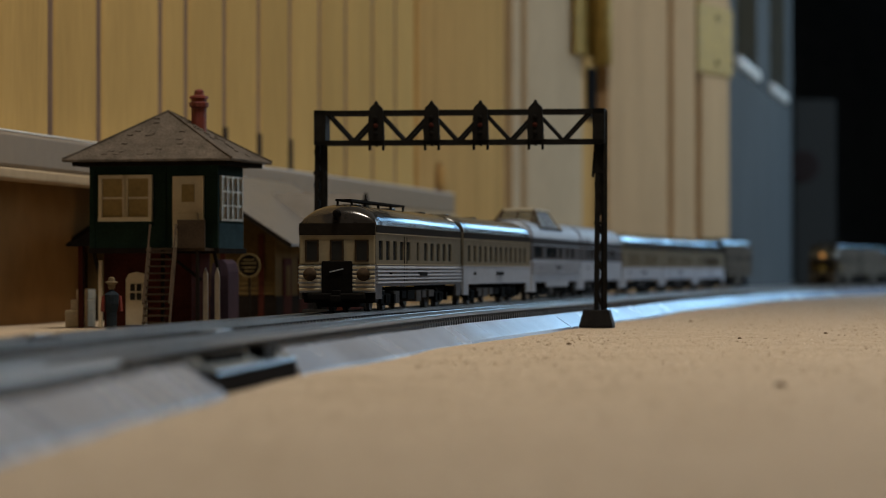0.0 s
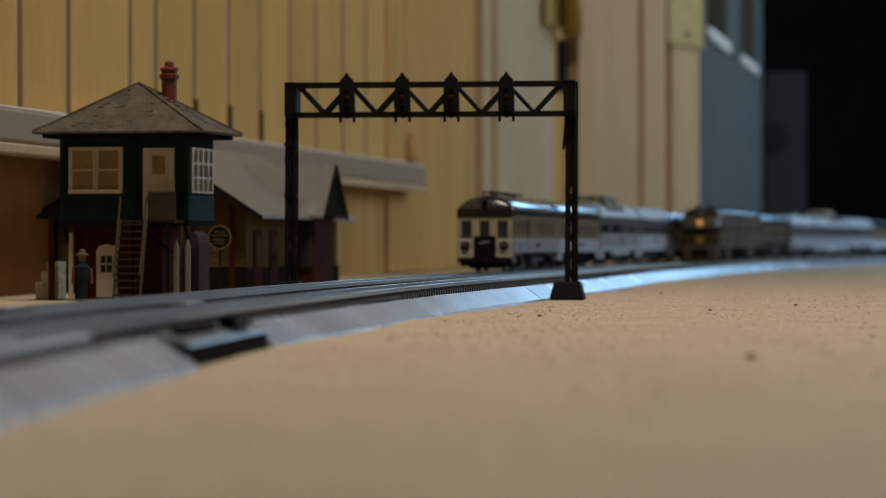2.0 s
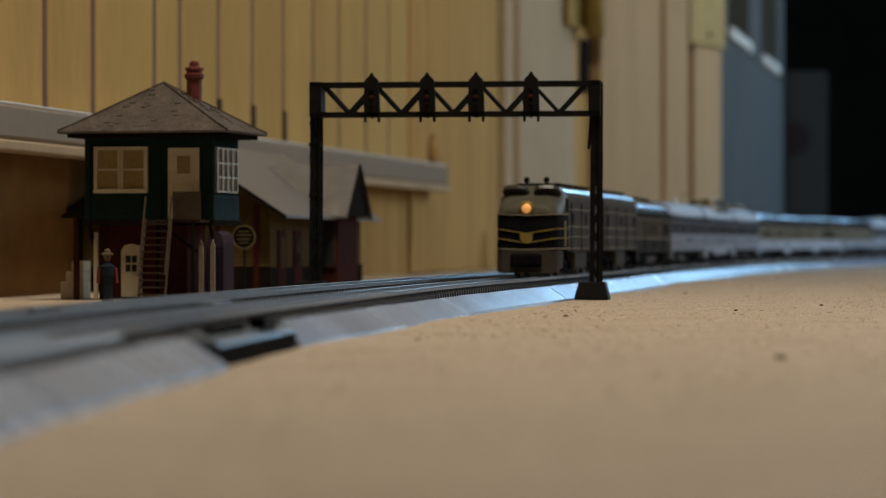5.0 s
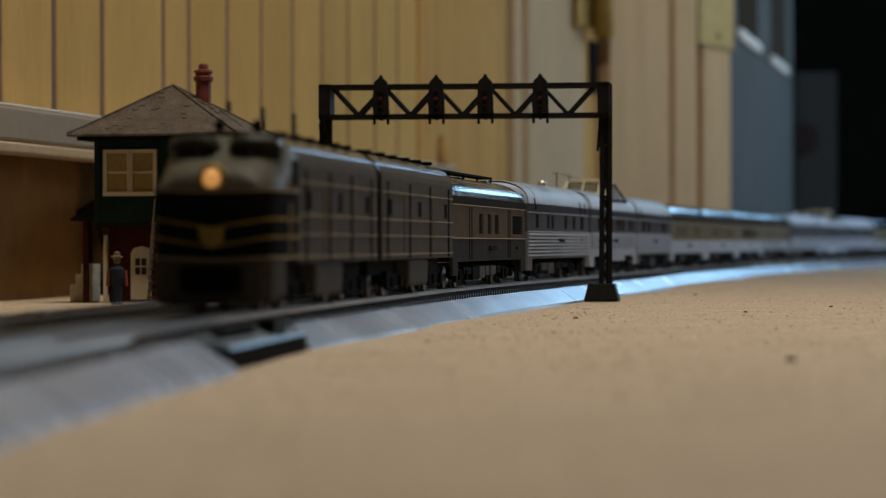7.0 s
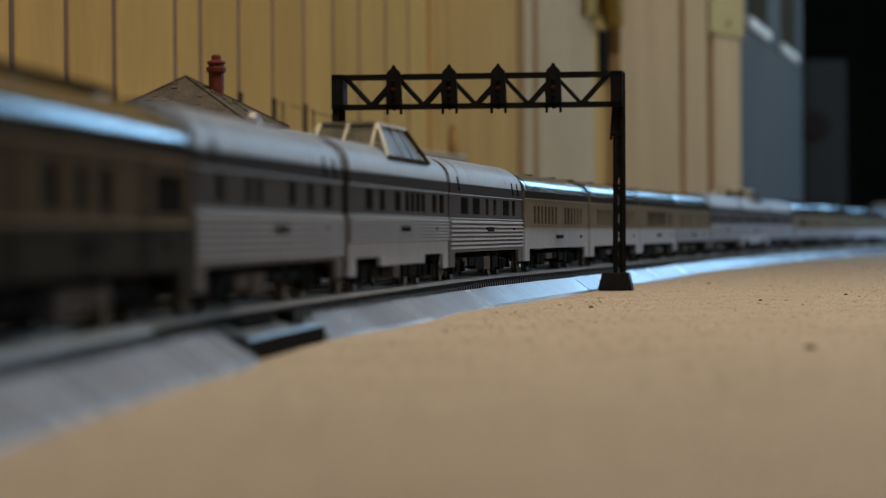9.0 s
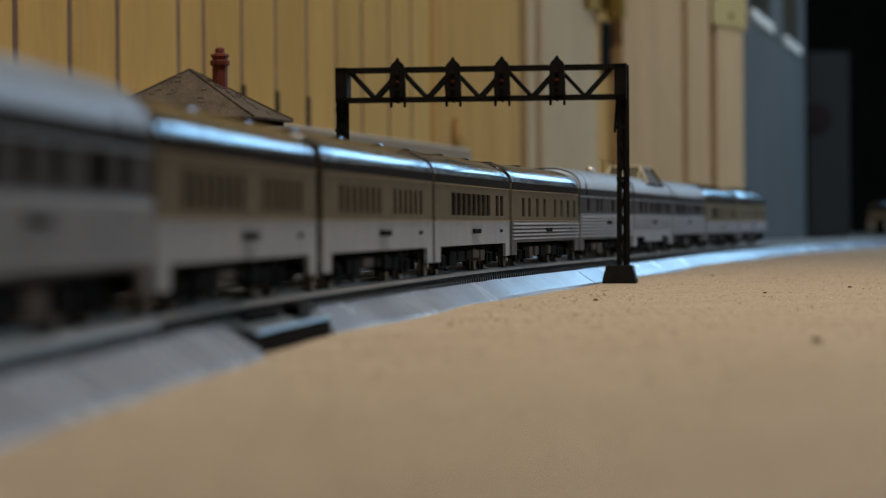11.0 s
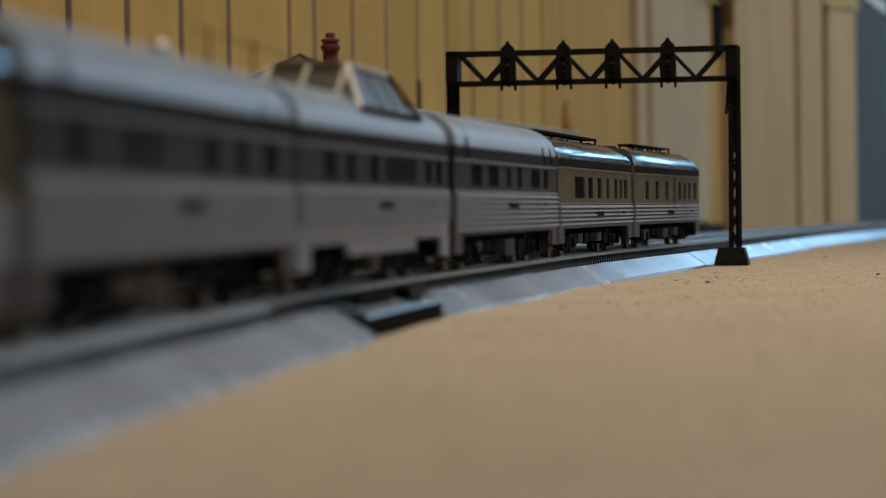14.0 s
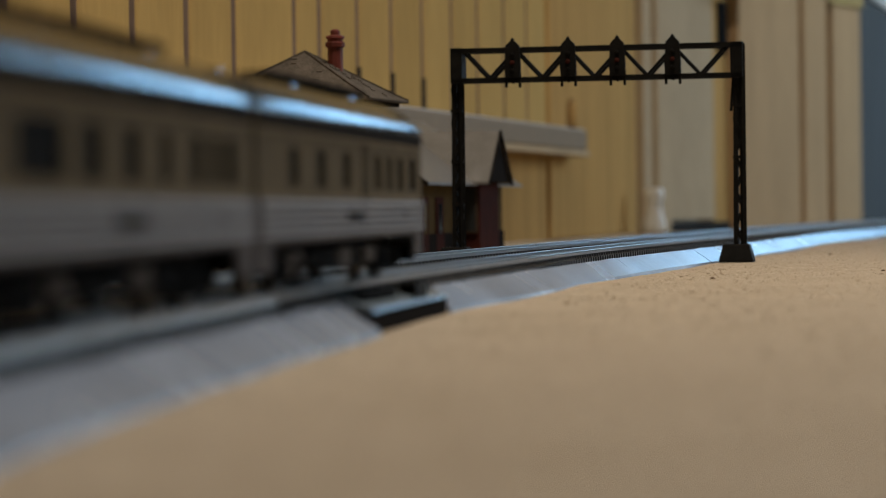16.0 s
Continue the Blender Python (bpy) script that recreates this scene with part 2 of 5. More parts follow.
def box(x0, x1, y0, y1, z0, z1, bm=None, bevel=0.0, m=None):
    bm = bm or bmesh.new()
    made = bmesh.ops.create_cube(bm, size=1.0)["verts"]
    for v in made:
        v.co = Vector(((x0 + x1) / 2 + v.co.x * (x1 - x0), (y0 + y1) / 2 + v.co.y * (y1 - y0), (z0 + z1) / 2 + v.co.z * (z1 - z0)))
    if bevel:
        edges = list({e for v in made for e in v.link_edges})
        r = bmesh.ops.bevel(bm, geom=edges, offset=bevel, segments=2, affect="EDGES", profile=0.5)
        made = list({v for f in r["faces"] for v in f.verts} | {v for v in made if v.is_valid})
    if m is not None:
        for v in made:
            v.co = m @ v.co
    return bm


def bar(a, b, w, h=None, bm=None, up=(0, 0, 1)):
    """A square rod from a to b."""
    bm = bm or bmesh.new()
    a, b = Vector(a), Vector(b)
    d = (b - a)
    q = d.to_track_quat("Y", "Z") if abs(d.normalized().z) < 0.99 else d.to_track_quat("Y", "X")
    m = Matrix.Translation((a + b) / 2) @ q.to_matrix().to_4x4()
    h = h or w
    return box(-w / 2, w / 2, -d.length / 2, d.length / 2, -h / 2, h / 2, bm, m=m)


def lathe(profile, segments=16, bm=None, m=None, scale_y=1.0):
    """A turned shape about z from (radius, z) pairs."""
    bm = bm or bmesh.new()
    rings = []
    for r, z in profile:
        ring = [bm.verts.new((r * math.cos(2 * math.pi * k / segments), scale_y * r * math.sin(2 * math.pi * k / segments), z)) for k in range(segments)]
        rings.append(ring)
    for a, b in zip(rings, rings[1:]):
        for k in range(segments):
            bm.faces.new((a[k], a[(k + 1) % segments], b[(k + 1) % segments], b[k]))
    bm.faces.new(rings[0][::-1])
    bm.faces.new(rings[-1])
    if m is not None:
        for ring in rings:
            for v in ring:
                v.co = m @ v.co
    return bm


def loft(rings, bm=None, caps=True):
    bm = bm or bmesh.new()
    vr = [[bm.verts.new(p) for p in ring] for ring in rings]
    n = len(vr[0])
    for a, b in zip(vr, vr[1:]):
        for k in range(n):
            bm.faces.new((a[k], a[(k + 1) % n], b[(k + 1) % n], b[k]))
    if caps:
        bm.faces.new(vr[0][::-1])
        bm.faces.new(vr[-1])
    return bm


def sweep(points, section, bm=None):
    """section (across, up) carried along plan points (x, y, z); across is to the right of the way."""
    rings = []
    for k, p in enumerate(points):
        a, b = points[max(0, k - 1)], points[min(len(points) - 1, k + 1)]
        d = Vector((b[0] - a[0], b[1] - a[1], 0)).normalized()
        r = Vector((d.y, -d.x, 0))
        rings.append([Vector(p) + r * u + Vector((0, 0, w)) for u, w in section])
    return loft(rings, bm)


# ---- the line of the tracks ----
KNOTS_Y = [-9.0, -3.2, -1.0, 0.0, 0.41, 0.70, 0.85, 1.23, 1.465, 1.70, 2.08, 2.83, 3.40, 4.5, 6.0, 10.0]
KNOTS_X = [-0.246, -0.161, -0.131, -0.114, -0.096, -0.074, -0.055, -0.003, 0.039, 0.084, 0.152, 0.312, 0.466, 0.82, 1.38, 2.95]
LINE_Y = np.arange(-8.5, 9.5, 0.01)
raw_x = np.interp(np.arange(-9.0, 10.0, 0.01), KNOTS_Y, KNOTS_X)
kernel = np.hanning(41)
LINE_X = np.convolve(raw_x, kernel / kernel.sum(), "same")[50:50 + len(LINE_Y)]
LINE_S = np.concatenate([[0.0], np.cumsum(np.hypot(np.diff(LINE_X), np.diff(LINE_Y)))])
BED_Z, RAIL_Z = 0.0055, 0.0106
SPACING = 0.0460


def line_at(s, offset=0.0):
    """Plan point at s along the near track, offset to the right of the outward way."""
    x, y = np.interp(s, LINE_S, LINE_X), np.interp(s, LINE_S, LINE_Y)
    dx = np.interp(s + 0.01, LINE_S, LINE_X) - np.interp(s - 0.01, LINE_S, LINE_X)
    dy = np.interp(s + 0.01, LINE_S, LINE_Y) - np.interp(s - 0.01, LINE_S, LINE_Y)
    d = math.hypot(dx, dy)
    return float(x + offset * dy / d), float(y - offset * dx / d), math.atan2(-dx, dy)


def s_of(y):
    return float(np.interp(y, LINE_Y, LINE_S))


def run(y0, y1, step, offset, z):
    n = max(2, int((s_of(y1) - s_of(y0)) / step))
    return [(*line_at(s, offset)[:2], z) for s in np.linspace(s_of(y0), s_of(y1), n)]


# ---- board, room and wall ----
def build_room():
    bm = bmesh.new()
    xs = np.concatenate([[-0.62, -0.4], np.arange(-0.30, 0.71, 0.02), [0.9, 1.3]])
    ys = np.concatenate([[-8.0, -4.0, -1.0, 0.0], np.arange(0.20, 3.0, 0.03), np.arange(3.1, 4.5, 0.15), [5.0, 6.0, 9.0]])
    grid = [[bm.verts.new((x, y, -0.0004 + 0.0012 * noise.noise(Vector((x * 9, y * 7, 0.3))) + 0.0004 * noise.noise(Vector((x * 40, y * 40, 2)))))
             for x in xs] for y in ys]
    for a, b in zip(grid, grid[1:]):
        for k in range(len(xs) - 1):
            bm.faces.new((a[k], a[k + 1], b[k + 1], b[k]))
    edges = [e for e in bm.edges if e.is_boundary]
    r = bmesh.ops.extrude_edge_only(bm, edges=edges)
    for v in r["geom"]:
        if isinstance(v, bmesh.types.BMVert):
            v.co.z = -0.016
    tagged(part("ground", bm, BOARD, smooth=False), "tan fibreboard table top with a rough pitted surface", "board", kind="structure")
    tagged(part("floor", box(-2.5, 2.0, -8.6, 9.6, -0.80, -0.75), CARPET), "dark carpeted floor", "floor", kind="structure")
    # ceiling is out of view; its dark colour dims reflections in the train roofs
    tagged(part("ceiling", box(-2.5, 2.0, -8.6, 9.6, 1.60, 1.65), CEILING), "unseen ceiling, darkened to dim roof reflections", "ceiling", kind="structure")
    # wall with the window, across the room
    bm = box(1.90, 2.0, -8.6, 2.75, -0.75, 1.6)
    box(1.90, 2.0, 2.75, 5.25, -0.75, 0.28, bm)
    box(1.90, 2.0, 2.75, 5.25, 1.42, 1.6, bm)
    tagged(part("wall_east", bm, ROOMWALL), "plain plaster wall with a wide window", "wall", kind="structure")
    # far end of the east wall, coloured dark so train sides reflect less
    tagged(part("wall_east_dark_end", box(1.90, 2.0, 5.25, 9.6, -0.75, 1.6), DARKROOM), "wall beyond the doorway, darkness put into its colour", "wall", kind="structure")
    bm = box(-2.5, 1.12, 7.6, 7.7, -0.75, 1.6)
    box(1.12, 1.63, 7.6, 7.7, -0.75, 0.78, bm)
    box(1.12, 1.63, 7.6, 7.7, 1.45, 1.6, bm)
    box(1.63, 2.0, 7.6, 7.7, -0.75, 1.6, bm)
    tagged(part("wall_north", bm, DARKROOM), "wall beyond the doorway, darkness put into its colour", "wall", kind="structure")
    far = tagged(new("window_2"), "white framed high window in the far wall", "window", kind="structure")
    for x in (1.135, 1.375, 1.615):
        part("window_frame", box(x - 0.015, x + 0.015, 7.61, 7.66, 0.78, 1.45), WHITEP, far)
    tagged(part("wall_south", box(-2.5, 2.0, -8.7, -8.6, -0.75, 1.6), ROOMWALL), "plain plaster wall", "wall", kind="structure")
    tagged(part("wall_west", box(-2.6, -2.5, -8.6, 9.6, -0.75, 1.6), ROOMWALL), "plain plaster wall", "wall", kind="structure")
    win = tagged(new("window_1"), "white framed window letting in cool daylight", "window", kind="structure")
    for y in (2.78, 4.0, 5.22):
        part("window_frame", box(1.91, 1.97, y - 0.03, y + 0.03, 0.28, 1.42), WHITEP, win)


def build_lamp_fitting():
    # fitting and glow are added out of view, as a source for the overhead light
    lamp = thing("ceiling_lamp", "added ceiling fitting for the warm light, out of view", "lamp", at=pose(0.14, 1.04, 0.0))
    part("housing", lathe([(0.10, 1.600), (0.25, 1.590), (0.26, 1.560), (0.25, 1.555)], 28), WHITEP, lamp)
    part("diffuser", lathe([(0.245, 1.5545), (0.235, 1.540), (0.15, 1.533), (0.03, 1.531)], 28), DIFFUSER, lamp, "added glowing disc", smooth=True)


WALL_A, WALL_B = Vector((-0.3325, 1.0, 0)), Vector((-0.0109, 2.65, 0))


def along(a, b, u, out=0.0):
    """Plan point u metres from a towards b, out towards the track side."""
    d = (b - a).normalized()
    return a + d * u + Vector((d.y, -d.x, 0)) * out


def slab(name, a, b, u0, u1, out0, out1, z0, z1, material, parent, label="", bevel=0.0):
    d = (b - a).normalized()
    m = Matrix.Translation(a) @ Matrix.Rotation(math.atan2(d.y, d.x), 4, "Z")
    return part(name, box(u0, u1, -out1, -out0, z0, z1, bevel=bevel, m=m), material, parent, label)


def build_wall():
    a, b = WALL_A, WALL_B
    rack = thing("slatted_panel", "cream slatted wooden panel with a white bottom rail", "panel")
    end = 1.627
    joints = [u * 1.0188 for u in (-0.03, 0.065, 0.15, 0.24, 0.33, 0.42, 0.505, 0.593, 0.679, 0.803, 0.860, 0.953, 1.044, 1.135, 1.229, 1.319, 1.419, 1.511, 1.597)]
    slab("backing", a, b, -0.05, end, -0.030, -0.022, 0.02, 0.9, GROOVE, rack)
    for u0, u1 in zip(joints, joints[1:]):
        slab("slat", a, b, u0 + 0.0048, u1 - 0.0048, -0.020, -0.004, 0.084, 0.9, CREAM, rack, bevel=0.0022)
        slab("slat_edge", a, b, u0 + 0.0040, u0 + 0.0047, -0.0195, -0.0050, 0.084, 0.9, SLATEDGE, rack)
    # dark strips put in for the shade inside the open notches
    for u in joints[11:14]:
        slab("slot_shade", a, b, u - 0.0056, u + 0.0056, -0.0190, -0.0034, 0.084, 0.128, STAIRBROWN, rack, "dark strip for the shaded notch above the rail")
    slab("bottom_rail", a, b, -0.05, 1.716, -0.003, 0.016, 0.0826, 0.1013, WHITERAIL, rack, "white painted rail", bevel=0.002)
    slab("rail_lip", a, b, -0.05, 1.716, 0.003, 0.0185, 0.0765, 0.0822, PALEPAINT, rack, "paler lip below the rail", bevel=0.001)
    # white strip in place of the light caught by the rail's top edge
    slab("rail_top_glint", a, b, -0.05, 1.716, 0.001, 0.0145, 0.1014, 0.1024, WHITEP, rack, "white strip put in for light on the rail top", bevel=0.0003)
    lower = tagged(new("lower_panel"), "brown board below the slatted panel", "panel", kind="structure")
    slab("board", a, b, -0.05, 0.86, -0.020, -0.008, -0.001, 0.081, BROWN, lower)
    pine = tagged(new("base_panel"), "pale pine board below the slatted panel", "panel", kind="structure")
    slab("board", a, b, 0.864, end + 0.02, -0.020, -0.006, -0.001, 0.081, TIMBER, pine)
    post = thing("post", "pale varnished pine post with a round bolt", "post")
    slab("upright", a, b, end + 0.003, 2.098, -0.05, -0.002, -0.001, 0.9, TIMBER, post, bevel=0.003)
    for u in (1.727,):
        p = along(a, b, u, -0.001)
        d = (b - a).normalized()
        m = Matrix.Translation((p.x, p.y, 0.115)) @ Vector((d.y, -d.x, 0)).to_track_quat("Z", "Y").to_matrix().to_4x4()
        part("recess_ring", lathe([(0.018, -0.002), (0.018, 0.0008), (0.016, 0.0012)], 20, m=m), BROWN, post, "brown ring round the bolt")
        part("bolt", lathe([(0.0145, 0.0), (0.0145, 0.003), (0.011, 0.006), (0.003, 0.007)], 18, m=m), TIMBER, post, "round painted bolt head", smooth=True)

    # door surround: casing, door leaf, jamb, casing, blue-grey door
    c = along(a, b, 2.103, 0.0)
    e = Vector((0.3685, 3.70, 0))
    length = (e - c).length
    trim = tagged(new("trim"), "cream painted door casing with moulded edges", "trim", kind="structure")

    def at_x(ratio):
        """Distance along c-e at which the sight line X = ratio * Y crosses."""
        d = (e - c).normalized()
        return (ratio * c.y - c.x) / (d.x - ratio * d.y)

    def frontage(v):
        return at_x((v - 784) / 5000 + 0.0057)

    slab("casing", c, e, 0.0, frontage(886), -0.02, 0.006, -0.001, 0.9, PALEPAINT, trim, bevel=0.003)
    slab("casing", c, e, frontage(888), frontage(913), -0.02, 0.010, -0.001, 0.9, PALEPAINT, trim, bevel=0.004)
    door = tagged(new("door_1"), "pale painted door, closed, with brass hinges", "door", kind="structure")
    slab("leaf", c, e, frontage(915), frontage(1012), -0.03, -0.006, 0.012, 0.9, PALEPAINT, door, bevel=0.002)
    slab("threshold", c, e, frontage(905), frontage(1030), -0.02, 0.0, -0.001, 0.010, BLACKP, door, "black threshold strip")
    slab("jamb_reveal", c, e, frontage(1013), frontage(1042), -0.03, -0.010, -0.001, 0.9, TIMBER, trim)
    # narrow dark strip on the reveal, just below the hinge
    slab("dark_reveal_strip", c, e, frontage(1023), frontage(1037), -0.010, -0.006, 0.205, 0.266, UNDER, door, "dark strip below the hinge", bevel=0.0006)
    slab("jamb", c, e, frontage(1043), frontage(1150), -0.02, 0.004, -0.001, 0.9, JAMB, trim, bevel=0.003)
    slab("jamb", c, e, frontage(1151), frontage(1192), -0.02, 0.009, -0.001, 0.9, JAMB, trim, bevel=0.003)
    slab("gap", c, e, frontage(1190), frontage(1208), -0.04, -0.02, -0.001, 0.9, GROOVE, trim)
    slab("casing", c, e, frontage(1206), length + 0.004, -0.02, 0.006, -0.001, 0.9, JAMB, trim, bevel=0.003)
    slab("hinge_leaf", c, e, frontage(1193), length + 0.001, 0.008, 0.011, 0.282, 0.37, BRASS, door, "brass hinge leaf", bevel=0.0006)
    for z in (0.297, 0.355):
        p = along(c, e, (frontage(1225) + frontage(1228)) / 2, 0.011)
        d = (e - c).normalized()
        m = Matrix.Translation((p.x, p.y, z)) @ Vector((d.y, -d.x, 0)).to_track_quat("Z", "Y").to_matrix().to_4x4()
        part("screw", lathe([(0.0045, 0.0), (0.0045, 0.0006), (0.003, 0.0014)], 12, m=m), UNDER, door)
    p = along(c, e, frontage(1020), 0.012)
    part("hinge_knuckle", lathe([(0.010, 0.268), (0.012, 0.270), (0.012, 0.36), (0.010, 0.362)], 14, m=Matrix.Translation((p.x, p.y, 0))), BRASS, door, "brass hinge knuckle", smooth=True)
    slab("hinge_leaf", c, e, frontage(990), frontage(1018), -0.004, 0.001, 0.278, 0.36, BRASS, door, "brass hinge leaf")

    blue = tagged(new("door_2"), "blue-grey painted door with two lights, beside a dark doorway", "door", kind="structure")
    f0, f1 = Vector((0.3725, 3.704, 0)), Vector((0.600, 4.86, 0))
    full = (f1 - f0).length
    sill = 0.306
    slab("lower_panel", f0, f1, 0.0, full, -0.03, 0.0, -0.001, sill, BLUEDOOR, blue, bevel=0.002)
    holes = [(0.13, 0.46), (0.70, 1.02)]
    for u0, u1 in ((0.0, 0.13), (0.46, 0.70), (1.02, full)):
        slab("stile", f0, f1, u0, u1, -0.03, 0.0, sill + 0.001, 0.9, BLUEDOOR, blue)
    for u0, u1 in holes:
        slab("sill", f0, f1, u0 + 0.001, u1 - 0.001, -0.028, 0.006, sill + 0.001, sill + 0.016, WHITEP, blue, "white lit sill", bevel=0.002)
        slab("light", f0, f1, u0, u1, -0.034, -0.030, sill, 0.9, CREAM, blue, "cream panel behind the opening")

    clip = thing("door_stop", "white turned plastic door stop standing on the board", "door stop", at=pose(0.0830, 2.99, 0.0))
    part("stem", lathe([(0.013, 0.0), (0.0125, 0.010), (0.0095, 0.022), (0.0085, 0.034), (0.0105, 0.036), (0.0108, 0.045), (0.009, 0.048), (0.004, 0.0485)], 18), WHITEP, clip, smooth=True)

    # carton and disc near black: the doorway's dark is in their colours
    carton = thing("carton", "cardboard carton with a red disc, coloured for the dark doorway", "box", at=pose(0.6980, 5.30, 0.0, 0, 0, -6))
    part("body", box(-0.038, 0.038, 0.0, 0.12, -0.0005, 0.350, bevel=0.002), surface("card_in_dark", (0.034, 0.033, 0.031), 0.85, vary=0.1, scale=20), carton)
    part("disc", lathe([(0.030, 0.0), (0.030, 0.002), (0.024, 0.003)], 20, m=Matrix.Translation((-0.022, -0.0005, 0.225)) @ Matrix.Rotation(radians(90), 4, "X")), surface("dimmed_red_print", (0.020, 0.008, 0.007), 0.9, vary=0.1, scale=30), carton, "red disc, dimmed in its colour")


# ---- tracks ----
def build_tracks():
    bed = tagged(new("roadbed"), "grey double-track roadbed with pale sloping shoulders", "roadbed", kind="structure")
    top = BED_Z
    part("bed", sweep(run(-7.5, 8.5, 0.03, 0.0, 0.0), [(-0.084, -0.001), (-0.072, top), (0.0152, top), (0.0152, -0.001)]), BALLAST, bed)
    # shoulder strips, laid end to end, with a break at the feeder track
    rng = random.Random(4)
    y = -2.0
    while y < 5.5:
        n = y + rng.uniform(0.16, 0.24)
        if 0.52 < y < 0.660 or n > 0.660 > y:
            n = 0.660
        if y >= 0.660 and y < 0.799:
            y = 0.8000
            continue
        wob = rng.uniform(-0.0006, 0.0006)
        wob2 = rng.uniform(-0.0006, 0.0006)
        pts = run(y, n - 0.0012, 0.01, 0.0, 0.0)
        rings = []
        for k, p in enumerate(pts):
            q = pts[min(k + 1, len(pts) - 1)]
            o = pts[max(k - 1, 0)]
            d = Vector((q[0] - o[0], q[1] - o[1], 0)).normalized()
            r = Vector((d.y, -d.x, 0))
            w = wob + (wob2 - wob) * k / len(pts) + 0.0008 * noise.noise(Vector((p[0] * 20, p[1] * 14, 1)))
            edge = float(np.interp(p[1], (0.5, 0.794, 0.95, 1.2, 1.42, 2.2), (0.028, 0.0245, 0.0268, 0.0305, 0.0345, 0.0330)))
            lift = 0.0003 * noise.noise(Vector((p[1] * 30, 3, 1)))
            rings.append([Vector(p) + r * u + Vector((0, 0, z)) for u, z in ((max(0.0154, edge - 0.0112), -0.001), (max(0.0154, edge - 0.0112), top + 0.0013 + lift), (max(0.0163, edge - 0.0100), top + 0.0014 + lift), (edge - 0.0006 + w, 0.0006), (edge + w, -0.001))])
        if y == 0.8000:
            # the strip beside the feeder is cut at a slant
            way = (Vector(pts[1]) - Vector(pts[0])).normalized()
            rings[0][3] -= way * 0.015
            rings[0][4] -= way * 0.018
        part("shoulder", loft(rings), SHOULDER, bed)
        y = n
    left = part("far_shoulder", sweep(run(-2.0, 5.5, 0.03, 0.0, 0.0), [(-0.086, -0.001), (-0.096, -0.001), (-0.0855, top + 0.0005), (-0.0845, top)]), SHOULDER, bed)

    tie_mesh = None
    for name, off, lab in (("near_track", 0.0, "black-tied model railway track with bright rails"), ("far_track", -SPACING, "black-tied model railway track with bright rails")):
        tr = tagged(new("railway_track"), lab, "track", "tracks", "structure")
        for g in (-0.00825, 0.00825):
            sec = [(-0.0013, top + 0.0024), (0.0013, top + 0.0024), (0.0013, top + 0.0029), (0.0004, top + 0.0032), (0.0004, top + 0.0043), (0.0006, RAIL_Z - 0.0002), (0.0004, RAIL_Z), (-0.0004, RAIL_Z), (-0.0006, RAIL_Z - 0.0002), (-0.0004, top + 0.0043), (-0.0004, top + 0.0032), (-0.0013, top + 0.0029)]
            sec = [(g + u, w) for u, w in sec]
            part("rail", sweep(run(-7.5, 8.5, 0.03, off, 0.0), sec), RAIL, tr, smooth=False)
        if tie_mesh is None:
            bm = box(-0.0150, 0.0150, -0.0017, 0.0017, top - 0.0003, top + 0.0024)
            for g in (-0.00825, 0.00825):
                for sgn in (-1, 1):
                    box(g + sgn * 0.0017 - 0.0006, g + sgn * 0.0017 + 0.0006, -0.0008, 0.0008, top + 0.0023, top + 0.0035, bm)
            first = part("tie", bm, TIE, tr)
            tie_mesh = first.data
            bpy.data.objects.remove(first)
        s, s1 = s_of(0.62), s_of(2.70)
        while s < s1:
            x, y, r = line_at(s, off)
            same("tie", tie_mesh, tr, Matrix.Translation((x, y, 0)) @ Matrix.Rotation(r, 4, "Z"))
            s += 0.0072
        bm = bmesh.new()
        for lo, hi in ((-0.6, 0.617), (2.706, 4.4)):
            s = s_of(lo)
            while s < s_of(hi):
                x, y, r = line_at(s, off)
                box(-0.0150, 0.0150, -0.0017, 0.0017, top - 0.0003, top + 0.0024, bm, m=Matrix.Translation((x, y, 0)) @ Matrix.Rotation(r, 4, "Z"))
                s += 0.0072
        tagged(part("far_ties", bm, TIE, tr), kind="stuff")

    # feeder track section: dark moulded base, tinned plate, terminal box
    x, y, r = line_at(s_of(0.731), 0.0)
    feed = thing("feeder_section", "black feeder track base with a tinned plate and terminal box", "track part", at=Matrix.Translation((x, y, 0)) @ Matrix.Rotation(r, 4, "Z"))
    part("base", box(0.0155, 0.0240, -0.068, 0.048, -0.0008, 0.0044, bevel=0.0006), WOODBLACK, feed)
    # tinned plate that slopes outwards over the base
    rings = [[(0.0150, y, 0.0074), (0.0236, y, 0.0050), (0.0240, y, 0.0044), (0.0150, y, 0.0060)] for y in (-0.066, -0.020, 0.022, 0.050)]
    part("plate", loft(rings), STEELPLATE, feed, "shiny tinned plate")
    term = box(0.0178, 0.0186, 0.006, 0.024, 0.0056, 0.0096)
    box(0.0216, 0.0224, 0.006, 0.024, 0.0048, 0.0096, term)
    box(0.0186, 0.0216, 0.006, 0.024, 0.0088, 0.0096, term)
    box(0.0186, 0.0216, 0.016, 0.024, 0.0050, 0.0088, term)
    part("terminal", term, BLACKP, feed, "black hollow terminal box")
    part("clip", box(0.0165, 0.0195, -0.052, -0.006, 0.0062, 0.0084, bevel=0.0003), UNDER, feed)
    # tinned joiner plates lying on the bed beside the far track
    for y, o0, o1, half in ((0.865, -0.0820, -0.0640, 0.050), (0.965, -0.0300, -0.0190, 0.030)):
        x, yy, r = line_at(s_of(y), 0.0)
